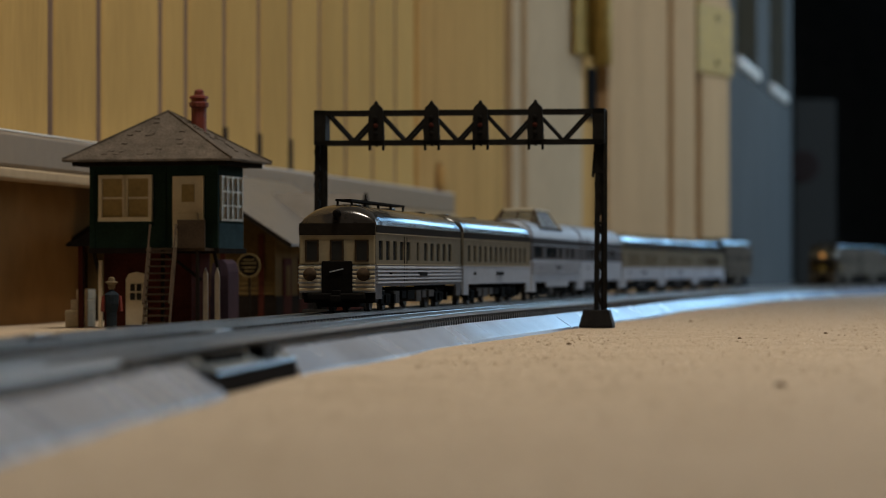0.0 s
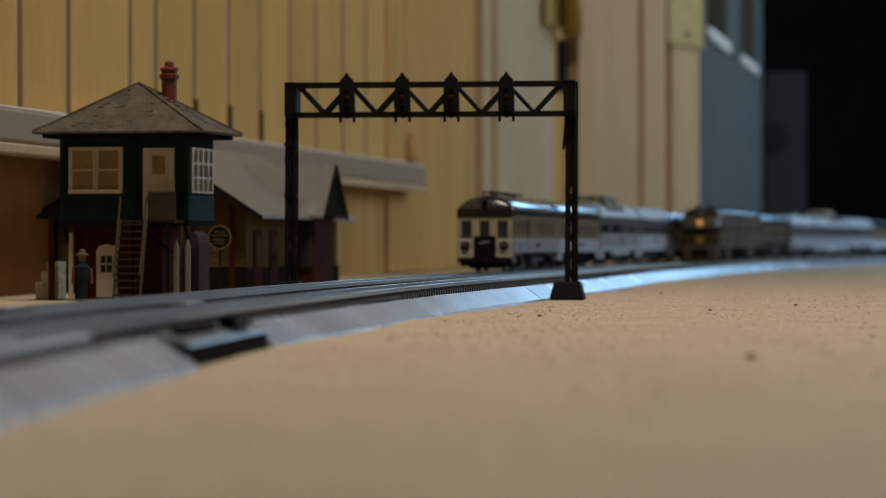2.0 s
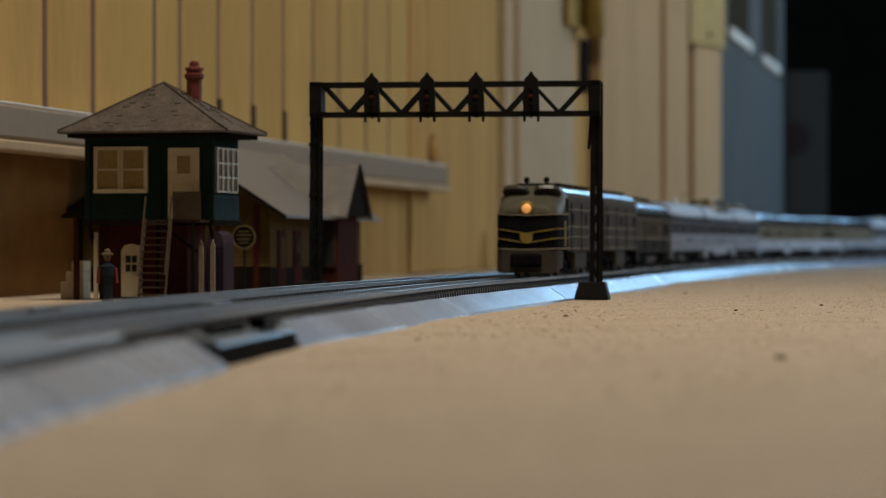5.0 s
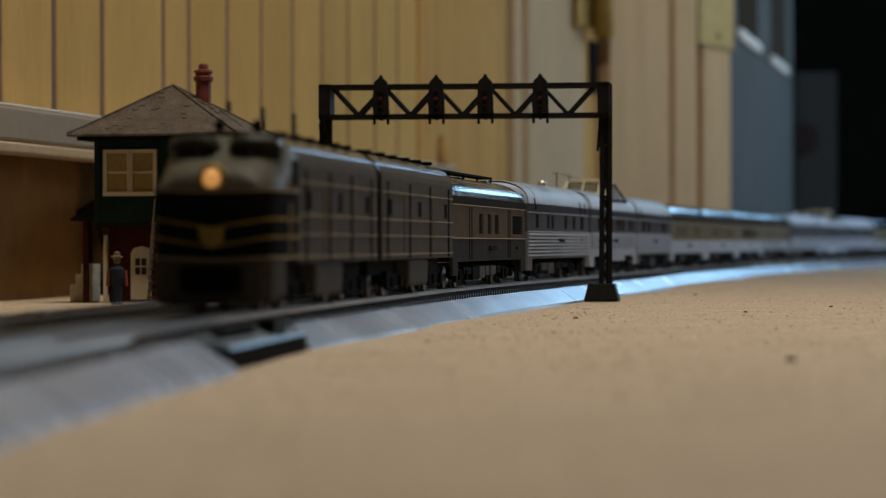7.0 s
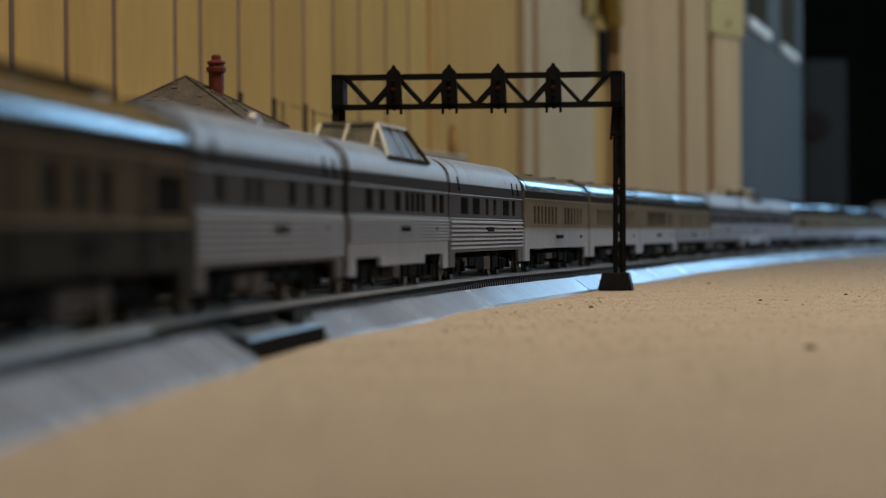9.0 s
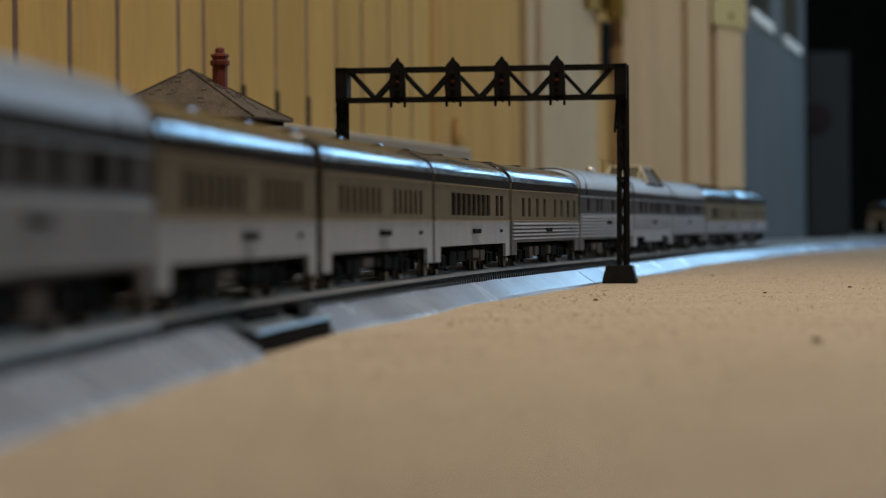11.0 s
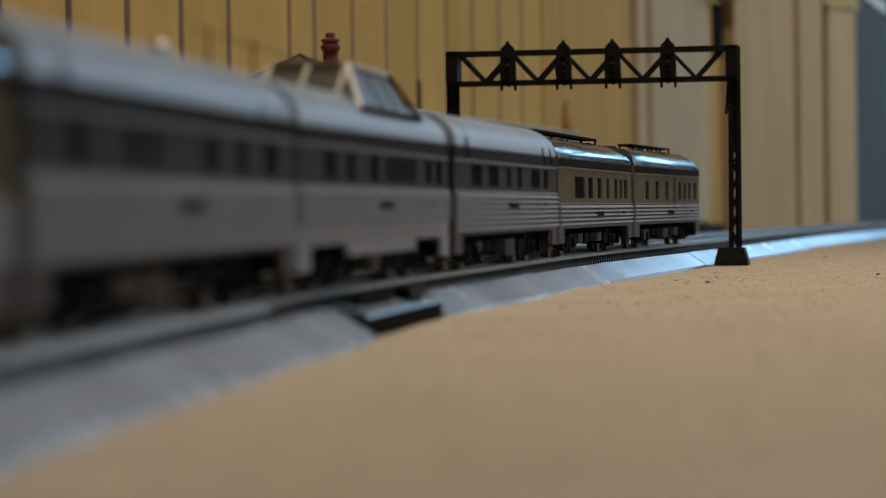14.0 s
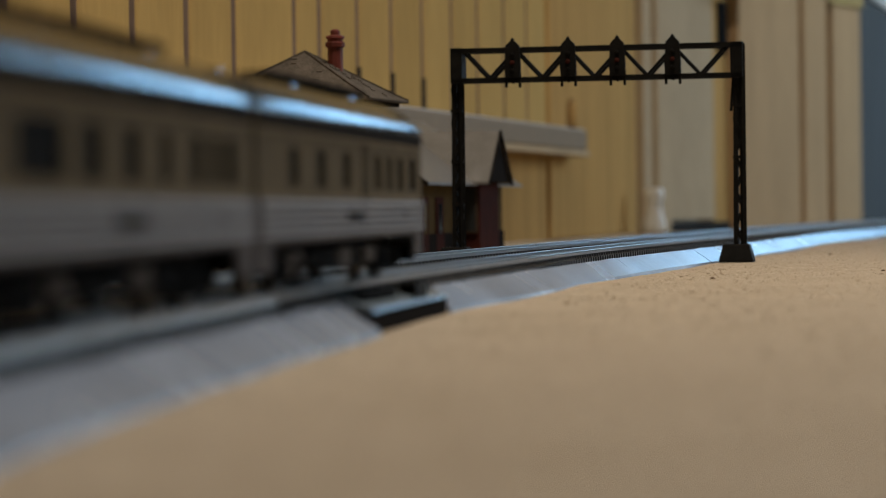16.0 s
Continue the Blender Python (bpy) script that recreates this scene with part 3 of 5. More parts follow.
        plate = thing("joiner_plate", "thin tinned joiner plate lying on the grey roadbed", "track part", "joiner plates", at=Matrix.Translation((x, yy, 0)) @ Matrix.Rotation(r, 4, "Z"))
        part("sheet", box(o0, o1, -half, half, BED_Z - 0.0004, BED_Z + 0.0011, bevel=0.0004), STEELPLATE, plate)
        part("tab", box((o0 + o1) / 2 - 0.002, (o0 + o1) / 2 + 0.002, -half * 0.5, half * 0.2, BED_Z + 0.0010, BED_Z + 0.0024, bevel=0.0004), UNDER, plate, "black plastic tab")

    for y, off, half, high in ((0.80, -0.056, 0.016, 0.0042), (0.90, -0.0245, 0.022, 0.0036), (0.62, -0.064, 0.018, 0.0040), (0.72, -0.046, 0.010, 0.0034)):
        x, yy, r = line_at(s_of(y), 0.0)
        block = thing("track_fitting", "small black plastic fitting between the rails", "track part", "track fittings", at=Matrix.Translation((x, yy, 0)) @ Matrix.Rotation(r, 4, "Z"))
        part("body", box(off - 0.004, off + 0.004, -half, half, BED_Z - 0.0004, BED_Z + high, bevel=0.0006), UNDER, block)
        part("lid", box(off - 0.003, off + 0.003, -half * 0.7, half * 0.5, BED_Z + high - 0.0002, BED_Z + high + 0.0008, bevel=0.0003), STEELPLATE, block, "dull metal lid")


def ground_z(x, y):
    return -0.0004 + 0.0012 * noise.noise(Vector((x * 9, y * 7, 0.3)))


def scatter(name, label, count, small, large, material, seed):
    """Loose crumbs, or pale grains in place of glints, on the board, to the right of the tracks."""
    rng = random.Random(seed)
    verts, faces = [], []
    while len(verts) < 5 * count:
        y = 0.30 + 2.6 * math.sqrt(rng.random())
        x = np.interp(y, LINE_Y, LINE_X) + rng.uniform(0.040, 0.12 + 0.20 * y)
        if x > 0.20 * y + 0.02:
            continue
        r = rng.uniform(small, large)
        z, a, k = ground_z(x, y), rng.uniform(0, 6.3), len(verts)
        sx, sy, h = r * rng.uniform(0.8, 1.9), r, r * rng.uniform(0.25, 0.6)
        for dx, dy, dz in ((-sx, 0, -0.0006), (0, -sy, -0.0006), (sx, 0, -0.0006), (0, sy, -0.0006), (0, 0, h)):
            verts.append((x + dx * math.cos(a) - dy * math.sin(a), y + dx * math.sin(a) + dy * math.cos(a), z + dz))
        faces += [(k, k + 1, k + 4), (k + 1, k + 2, k + 4), (k + 2, k + 3, k + 4), (k + 3, k, k + 4)]
    me = bpy.data.meshes.new(name)
    me.from_pydata(verts, [], faces)
    me.materials.append(material)
    tagged(new(name, me), label, name.split("_")[-1], kind="stuff")


def build_grains():
    scatter("board_crumbs", "loose tan crumbs on the board", 6500, 0.0005, 0.0013, BOARD, 11)
    # pale grains stand in for the tiny glints on the board
    scatter("board_fibres", "pale grains put in for glints on the board", 3600, 0.0004, 0.0009, GLINTGRAIN, 12)
    for x, y, r in ((0.0845, 0.708, 0.0015), (0.049, 1.10, 0.0011), (0.176, 1.30, 0.0010), (0.142, 1.62, 0.0011), (0.128, 1.22, 0.0009)):
        c = tagged(part("crumb", lathe([(r * 0.7, -0.0008), (r, 0.0), (r * 0.9, r * 0.4), (r * 0.3, r * 0.7)], 7), CRUMB), "small dark brown crumb lying on the board", "crumb", "crumbs on the board")
        c.matrix_basis = pose(x, y, ground_z(x, y) + 0.0001, 0, 0, 40 * y)


# ---- signal bridge ----
def build_bridge():
    ang = math.atan2(-0.027, 0.144) * 0.75
    gx, gy = 0.0785, 1.43
    g = thing("signal_bridge", "black plastic lattice signal bridge spanning two tracks", "signal", at=Matrix.Translation((gx, gy, 0)) @ Matrix.Rotation(ang, 4, "Z"))
    W, HT = 0.1445, 0.1105
    for x, z0 in ((0.0011, 0.0), (-W + 0.0016, 0.0)):
        fx = x - 0.0016
        rings = []
        for z, hw in ((z0, 0.0085), (z0 + 0.001, 0.0085), (z0 + 0.0085, 0.0066), (z0 + 0.009, 0.0062)):
            rings.append([(fx - hw, -hw, z), (fx + hw, -hw, z), (fx + hw, hw, z), (fx - hw, hw, z)])
        part("footing", loft(rings), BLACKP, g)
        for sx in (-1, 1):
            for sy in (-1, 1):
                part("post", bar((x + sx * 0.0019, sy * 0.0032, z0 + 0.0085), (x + 0.0005 + sx * 0.0016, sy * 0.0030, HT - 0.0005), 0.0019), BLACKP, g)
        n = 9
        for k in range(n):
            za, zb = z0 + 0.009 + (HT - 0.029) * k / n, z0 + 0.009 + (HT - 0.029) * (k + 1) / n
            s = 1 if k % 2 else -1
            for sx in (-1, 1):
                part("lacing", bar((x + sx * 0.0019, -s * 0.003, za), (x + sx * 0.0019, s * 0.003, zb), 0.0014), BLACKP, g)
            for sy in (-1, 1):
                part("lacing", bar((x - s * 0.002, sy * 0.003, za), (x + s * 0.002, sy * 0.003, zb), 0.0014), BLACKP, g)
        for z in (0.030, 0.052, 0.078):
            part("batten", box(x - 0.0028, x + 0.0028, -0.0041, 0.0041, z, z + 0.0016), BLACKP, g)
    part("web_plate", box(-0.0008, 0.0036, -0.0030, -0.0022, 0.058, HT - 0.018), BLACKP, g)
    part("conduit", bar((-0.0024, -0.003, 0.076), (-0.0010, -0.003, 0.094), 0.0013), BLACKP, g)
    zt, zb = HT, HT - 0.0165
    for sy in (-0.0055, 0.0055):
        for z in (zt - 0.0013, zb):
            part("chord", box(-W, 0.0035, sy - 0.0011, sy + 0.0011, z - 0.0011, z + 0.0013), BLACKP, g)
        xs = [-W + 0.006 + (W - 0.010) * k / 10 for k in range(11)]
        for k in range(10):
            za, z2 = (zt - 0.0015, zb + 0.0005) if k % 2 == 0 else (zb + 0.0005, zt - 0.0015)
            part("brace", bar((xs[k], sy, za), (xs[k + 1], sy, z2), 0.0015), BLACKP, g)
    for x in (-W + 0.0025, 0.0008):
        part("end_frame", box(x - 0.0030, x + 0.0030, -0.0066, 0.0066, zb - 0.001, zt + 0.0002), BLACKP, g)
    for k in range(16):
        x = -W + 0.004 + k * (W - 0.006) / 15
        part("cross_bar", box(x - 0.0007, x + 0.0007, -0.0055, 0.0055, zb - 0.0004, zb + 0.0006), BLACKP, g)
    for x in (-0.1125, -0.0840, -0.0590, -0.0310):
        rings = []
        for y in (-0.0012, 0.0012):
            rings.append([(-0.0036, y, zb + 0.001), (0.0036, y, zb + 0.001), (0.0042, y, zb + 0.006), (0.0036, y, zt - 0.002), (0.0034, y, zt + 0.0008), (0.0012, y, zt + 0.0030), (-0.0012, y, zt + 0.0030), (-0.0034, y, zt + 0.0008), (-0.0036, y, zt - 0.002), (-0.0042, y, zb + 0.006)])
        sg = part("signal_head", loft(rings), BLACKP, g, "black signal head with round lamps")
        sg.matrix_basis = Matrix.Translation((x, -0.008, 0))
        for z, m in ((zb + 0.0045, UNDER), (zb + 0.0085, MAROON), (zb + 0.0125, UNDER)):
            part("lens", lathe([(0.0012, 0), (0.0012, 0.0006), (0.0006, 0.001)], 10, m=Matrix.Translation((0, -0.0012, z)) @ Matrix.Rotation(radians(90), 4, "X")), m, sg)
        part("mast", box(-0.0006, 0.0006, 0.001, 0.0035, zb - 0.002, zt + 0.003), BLACKP, sg)
        for dx in (-0.0035, 0.0035):
            part("hanger", box(dx - 0.0006, dx + 0.0006, 0.0005, 0.0022, zb - 0.0040, zb + 0.004), BLACKP, sg)
        part("finial", lathe([(0.0010, zt + 0.0028), (0.0011, zt + 0.0036), (0.0004, zt + 0.0046)], 8), BLACKP, sg)


# ---- trains ----
CAR_L, CAR_W, EAVE, ROOF, SILL = 0.2225, 0.0345, 0.0384, 0.0474, 0.0112
SILVER_TOP = 0.0496


def wheel_mesh():
    bm = lathe([(0.0005, -0.0012), (0.0052, -0.0012), (0.0056, -0.0006), (0.0048, 0.0), (0.0047, 0.0012), (0.0030, 0.0014), (0.0008, 0.0020)], 18, m=Matrix.Rotation(radians(90), 4, "Y"))
    ob = part("wheel", bm, WHEEL)
    me = ob.data
    bpy.data.objects.remove(ob)
    return me


WHEEL_MESH = wheel_mesh()


def add_truck(parent, y, base=0.030, material=None, wide=0.0125):
    bm = bmesh.new()
    for sx in (-1, 1):
        x = sx * wide
        rings = []
        for dx in (-0.0009, 0.0009):
            rings.append([(x + dx, y - base / 2 - 0.004, 0.0040), (x + dx, y - base / 2 - 0.004, 0.0066), (x + dx, y - 0.005, 0.0080), (x + dx, y + 0.005, 0.0080), (x + dx, y + base / 2 + 0.004, 0.0066), (x + dx, y + base / 2 + 0.004, 0.0040), (x + dx, y + base / 2 - 0.003, 0.0040), (x + dx, y + 0.004, 0.0024), (x + dx, y - 0.004, 0.0024), (x + dx, y - base / 2 + 0.003, 0.0040)])
        loft(rings, bm)
        for dy in (-base / 2, base / 2):
            box(x + sx * 0.0006, x + sx * 0.0022, y + dy - 0.0020, y + dy + 0.0020, 0.0034, 0.0074, bm)
        for dy in (-0.003, 0.0, 0.003):
            box(x + sx * 0.0006, x + sx * 0.0018, y + dy - 0.001, y + dy + 0.001, 0.0036, 0.0072, bm)
    box(-wide, wide, y - 0.003, y + 0.003, 0.0050, 0.0090, bm)
    tr = part("truck", bm, material or UNDER, parent, "black truck side frames")
    for dy in (-base / 2, base / 2):
        for sx in (-1, 1):
            same("wheel", WHEEL_MESH, tr, Matrix.Translation((sx * 0.0082, y + dy, 0.0047)) @ (Matrix.Rotation(math.pi, 4, "Z") if sx < 0 else Matrix.Identity(4)))
    return tr


def roof_rings(y0, y1, z0, z1, w, ends=0.0, swell=1.2):
    ys = [y0, y0 + 0.003, y0 + 0.008, y1 - 0.008, y1 - 0.003, y1] if ends else [y0, (y0 + y1) / 2, y1]
    sc = [1 - ends, 1 - 0.35 * ends, 1, 1, 1 - 0.35 * ends, 1 - ends] if ends else [1, 1, 1]
    rings = []
    for y, s in zip(ys, sc):
        ring = []
        for k in range(15):
            a = math.pi * k / 14
            c, sn = math.cos(a), math.sin(a)
            ring.append((math.copysign(abs(c) ** 0.92, c) * w / 2, y, z0 + (z1 - z0) * s * sn ** swell))
        ring.append((-w / 2, y, z0 - 0.0004))
        ring.append((w / 2, y, z0 - 0.0004))
        rings.append(ring)
    return rings


def side_walls(y0, y1, z0, z1, wins, zw0, zw1, w):
    """Both side walls of a car as sheets with real window openings."""
    bm = bmesh.new()
    for sx in (-1, 1):
        xa, xb = sorted((sx * w / 2, sx * (w / 2 - 0.0010)))
        box(xa, xb, y0, y1, z0, zw0, bm)
        box(xa, xb, y0, y1, zw1, z1, bm)
        p = y0
        for c, ww in wins:
            box(xa, xb, p, c - ww / 2, zw0, zw1, bm)
            p = c + ww / 2
        box(xa, xb, p, y1, zw0, zw1, bm)
    return bm


def add_windows(parent, wins, zw0, zw1, w, frame_mat=None):
    made = {}
    for c, ww in wins:
        for sx in (-1, 1):
            key = round(ww, 5)
            if key not in made:
                ob = part("window", box(-0.0002, 0.0002, -ww / 2 - 0.0004, ww / 2 + 0.0004, zw0 - 0.0004, zw1 + 0.0004), PANE, parent)
                made[key] = ob.data
                ob.matrix_basis = Matrix.Translation((sx * (w / 2 - 0.0007), c, 0))
            else:
                same("window", made[key], parent, Matrix.Translation((sx * (w / 2 - 0.0007), c, 0)))


def under_gear(car, L, rng):
    part("underframe", box(-0.0090, 0.0090, -L / 2 + 0.004, L / 2 - 0.004, 0.0082, 0.0102), UNDER, car)
    y = -0.052
    while y < 0.050:
        n = rng.uniform(0.010, 0.022)
        h = rng.uniform(0.0030, 0.0058)
        m = GEAR if rng.random() < 0.45 else UNDER
        for sx in (-1, 1):
            xa, xb = sorted((sx * 0.0070, sx * 0.0140))
            part("equipment_box", box(xa, xb, y, y + n, 0.0088 - h, 0.0089, bevel=0.0004), m, car)
        y += n + rng.uniform(0.002, 0.008)
    for s in (-1, 1):
        part("coupler", box(-0.0020, 0.0020, min(s * (L / 2 - 0.006), s * (L / 2 + 0.004)), max(s * (L / 2 - 0.006), s * (L / 2 + 0.004)), 0.0068, 0.0096, bevel=0.0005), UNDER, car)


def row(first, count, pitch, width):
    return [(first + k * pitch, width) for k in range(count)]


def passenger_car(name, label, wins, upper, lower, roof, fluted, seed, plate=True, skirt=None, zw=(0.0230, 0.0315), bands=True, dome=False, tail=False, post_lines=None):
    rng = random.Random(seed)
    L, w = CAR_L, CAR_W
    car = thing(name, label, "train car", "passenger cars of the trains")
    wins = sorted(wins)
    bright = roof is SILVER
    belt = 0.0245 if bright else 0.0209
    top = SILVER_TOP if bright else ROOF
    foot = 0.0158 if dome else SILL + 0.0008
    zw = (0.0264, 0.0330) if bright else zw
    part("window_band", side_walls(-L / 2, L / 2, belt, EAVE - 0.0002, wins, zw[0], zw[1], w), upper, car)
    add_windows(car, wins, zw[0], zw[1], w)
    bm = bmesh.new()
    for sx in (-1, 1):
        xa, xb = sorted((sx * w / 2, sx * (w / 2 - 0.0012)))
        if skirt == "full":
            box(xa, xb, -L / 2, L / 2, SILL - 0.0035, belt - 0.0002, bm)
        else:
            box(xa, xb, -L / 2, L / 2, SILL, belt - 0.0002, bm)
            for s in (-1, 1):
                ya, yb = sorted((s * (L / 2), s * (L / 2 - 0.014)))
                box(xa, xb, ya, yb, SILL - 0.0056, SILL, bm)
            if skirt == "middle":
                box(xa, xb, -0.050, 0.050, SILL - 0.0030, SILL, bm)
    # shade between the flutes is put into the darker backing colour
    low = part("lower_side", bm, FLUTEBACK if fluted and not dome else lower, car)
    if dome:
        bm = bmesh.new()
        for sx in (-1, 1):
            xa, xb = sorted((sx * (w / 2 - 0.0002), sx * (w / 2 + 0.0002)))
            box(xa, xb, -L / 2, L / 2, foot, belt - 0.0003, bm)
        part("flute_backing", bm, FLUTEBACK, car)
    if fluted:
        nr = 7 if bright else 5
        for sx in (-1, 1):
            for k in range(nr):
                pitch = (belt - foot - 0.0006) / nr
                z, h = foot + 0.0004 + pitch * k, 0.70 * pitch
                rings = [[(sx * (w / 2 - 0.0001), y, z), (sx * (w / 2 + 0.0009), y, z + 0.15 * h), (sx * (w / 2 + 0.0008), y, z + 0.75 * h), (sx * (w / 2 - 0.0001), y, z + h)] for y in (-L / 2 + 0.001, L / 2 - 0.001)]
                part("flute", loft(rings), lower, car)
    for sx in (-1, 1):
        for z, t in ((belt - 0.0002, 0.0005), (EAVE - (0.0046 if bright else 0.0039), 0.0004)) if bands else ((belt - 0.0002, 0.0005),):
            xa, xb = sorted((sx * (w / 2 - 0.0002), sx * (w / 2 + 0.00035)))
            part("trim_line", box(xa, xb, -L / 2, L / 2, z, z + t), CREAMLINE if roof is DARKROOF else SILVER, car)
        xa, xb = sorted((sx * (w / 2 - 0.0003), sx * (w / 2 + 0.0003)))
        part("letterboard", box(xa, xb, -L / 2 + 0.0005, L / 2 - 0.0005, EAVE - (0.0034 if roof is DARKROOF else 0.0040), EAVE - 0.0003), DARKBAND if roof is DARKROOF else STRIPE, car, "dark letterboard under the roof")
    part("roof", loft(roof_rings(-L / 2, L / 2, EAVE, top, w, 0.50 if tail else 0.12, 0.85 if bright else 1.1)), roof, car, smooth=True)
    for y in (-L / 2 + 0.012, L / 2 - 0.012) if roof is DARKROOF else ():
        ring = []
        rings = [[(p[0] * 1.012, y + dy, EAVE + (p[2] - EAVE) * 1.02) for p in roof_rings(y, y + 0.001, EAVE, ROOF, w, 0.0, 1.1)[0]] for dy in (0, 0.0012)]
        part("roof_strap", loft(rings), roof, car)
    for y in np.linspace(-L / 2 + 0.03, L / 2 - 0.03, 3):
        if roof is DARKROOF:
            part("roof_vent", box(-0.0035, 0.0035, y - 0.004, y + 0.004, ROOF - 0.0008, ROOF + 0.0006, bevel=0.0003), roof, car)
    if bright:
        # dark end ring, weld seams and grab irons of the silver roof
        for s in (-1, 1):
            y = s * (L / 2 - 0.0012)
            rings = [[(p[0] * 1.008, y + dy, EAVE + (p[2] - EAVE) * 0.965) for p in roof_rings(y, y + 0.001, EAVE, top, w, 0.0, 0.85)[0]] for dy in (-0.0009, 0.0009)]
            part("roof_end_ring", loft(rings), STAIRBROWN, car, "brown end ring of the roof")
        for y in (-L / 2 + 0.056, L / 2 - 0.056, 0.085):
            rings = [[(p[0] * 1.003, y + dy, EAVE + (p[2] - EAVE) * 1.006) for p in roof_rings(y, y + 0.001, EAVE, top, w, 0.0, 0.85)[0]] for dy in (0, 0.0007)]
            if not dome:
                part("roof_seam", loft(rings), STRIPE if abs(y) > 0.08 else SILVER, car)
        for y in () if dome else (-L / 2 + 0.018, -L / 2 + 0.036, L / 2 - 0.022):
            for sx in (-1, 1):
                part("grab_iron", bar((sx * (w / 2 + 0.0006), y, EAVE - 0.0030), (sx * (w / 2 - 0.0004), y, EAVE + 0.0026), 0.0008), UNDER, car)
    # ends
    for s in (-1, 1):
        if bright:
            ya, yb = sorted((s * (L / 2 - 0.0006), s * (L / 2 + 0.0024)))
            part("vestibule_frame", box(-w / 2 + 0.0022, w / 2 - 0.0022, ya, yb, 0.0100, EAVE + 0.0040, bevel=0.0008), STAIRBROWN, car, "brown vestibule frame")
        bm = bmesh.new()
        ya, yb = sorted((s * (L / 2 - 0.0008), s * (L / 2 - 0.0020)))
        box(-w / 2 + 0.0012, w / 2 - 0.0012, ya, yb, SILL, EAVE, bm)
        part("end_wall", bm, STAIRBROWN if bright else UNDER, car)
        if not (tail and s < 0):
            ya, yb = sorted((s * (L / 2 - 0.001), s * (L / 2 + 0.0025)))
            bm = box(-0.0075, 0.0075, ya, yb, 0.0090, 0.0345, bevel=0.0006)
            part("diaphragm", bm, UNDER, car, "black end diaphragm")
    if plate:
        for sx in (-1, 1):
            xa, xb = sorted((sx * (w / 2 + 0.0002), sx * (w / 2 + 0.0010)))
            zp = 0.0194 if bright else 0.0158
            part("name_plate", box(xa, xb, -0.010, 0.010, zp, zp + 0.0018), UNDER, car, "dark bar of unreadable lettering")
            xa, xb = sorted((sx * (w / 2 + 0.0002), sx * (w / 2 + 0.0008)))
            part("number_bar", box(xa, xb, -L / 2 + 0.030, -L / 2 + 0.034, zp + 0.0002, zp + 0.0015), UNDER, car)
    if post_lines:
        for y in post_lines:
            for sx in (-1, 1):
                xa, xb = sorted((sx * (w / 2 - 0.0002), sx * (w / 2 + 0.0003)))
                for dy in (0.0, 0.0063):
                    part("door_seam", box(xa, xb, y + dy - 0.0003, y + dy + 0.0003, SILL + 0.001, EAVE - 0.0045), UNDER, car)
    under_gear(car, L, rng)
    for s in (-1, 1):
        add_truck(car, s * (L / 2 - 0.042))
    if dome:
        add_dome(car, -0.022)
    if tail:
        add_tail(car)
    return car


def add_dome(car, yc):
    """Ivory framed dome: raked ends with two tall panes, inward leaning smoky sides, a thin rounded roof."""
    l, z0, z1 = 0.094, SILVER_TOP - 0.0062, SILVER_TOP + 0.0066
    base = [(-0.0160, -l / 2), (0.0160, -l / 2), (0.0160, l / 2), (-0.0160, l / 2)]
    crown = [(-0.0096, -l / 2 + 0.016), (0.0096, -l / 2 + 0.016), (0.0096, l / 2 - 0.016), (-0.0096, l / 2 - 0.016)]
    rings = [[(x * 0.97, yc + y * 0.985, z0) for x, y in base], [(x * 0.97, yc + y * 0.99, z1 - 0.0006) for x, y in crown]]
    part("dome_glass", loft(rings), DOMEGLASS, car, "smoky dome glazing")
    bm = bmesh.new()
    for k in range(4):
        n = (k + 1) % 4
        q = Vector((crown[k][0], yc + crown[k][1], z1))
        bar(q, Vector((crown[n][0], yc + crown[n][1], z1)), 0.0012, bm=bm)
    rear = bmesh.new()
    for s, bm in ((-1, rear), (1, bm)):
        yb, yt = yc + s * l / 2, yc + s * (l / 2 - 0.016)
        for x in (-0.0096, 0.0, 0.0096):
            bar((x * 1.06, yb, z0 + 0.004), (x, yt, z1), 0.0009, bm=bm)
        for sx in (-1, 1):
            bar((sx * 0.0160, yb, z0 + 0.001), (sx * 0.0096, yt, z1), 0.0009, bm=bm)
        bar((-0.0136, yb - s * 0.005, z0 + 0.0050), (0.0136, yb - s * 0.005, z0 + 0.0050), 0.0010, bm=bm)
    part("dome_frame", bm, DOMEFRAME, car, "ivory dome framing")
    part("rear_frame", rear, STAIRBROWN, car, "thin dark rear framing")
    bm = bmesh.new()
    for sx in (-1, 1):
        for t in (-0.0100, 0.0100):
            bar((sx * 0.0160, yc + t * 1.05, z0 + 0.001), (sx * 0.0097, yc + t, z1), 0.0004, bm=bm)
        bar((sx * 0.0160, yc - l / 2, z0 + 0.0010), (sx * 0.0160, yc + l / 2, z0 + 0.0010), 0.0012, bm=bm)
    part("side_frame", bm, STAIRBROWN, car, "thin dark side framing")
    rings = []
    for s, z in ((1.0, z1 - 0.0002), (0.97, z1 + 0.0006), (0.7, z1 + 0.0010)):
        rings.append([(x * s, yc + y * s, z) for x, y in crown])
    part("dome_roof", loft(rings), DOMEFRAME, car, "ivory dome roof")


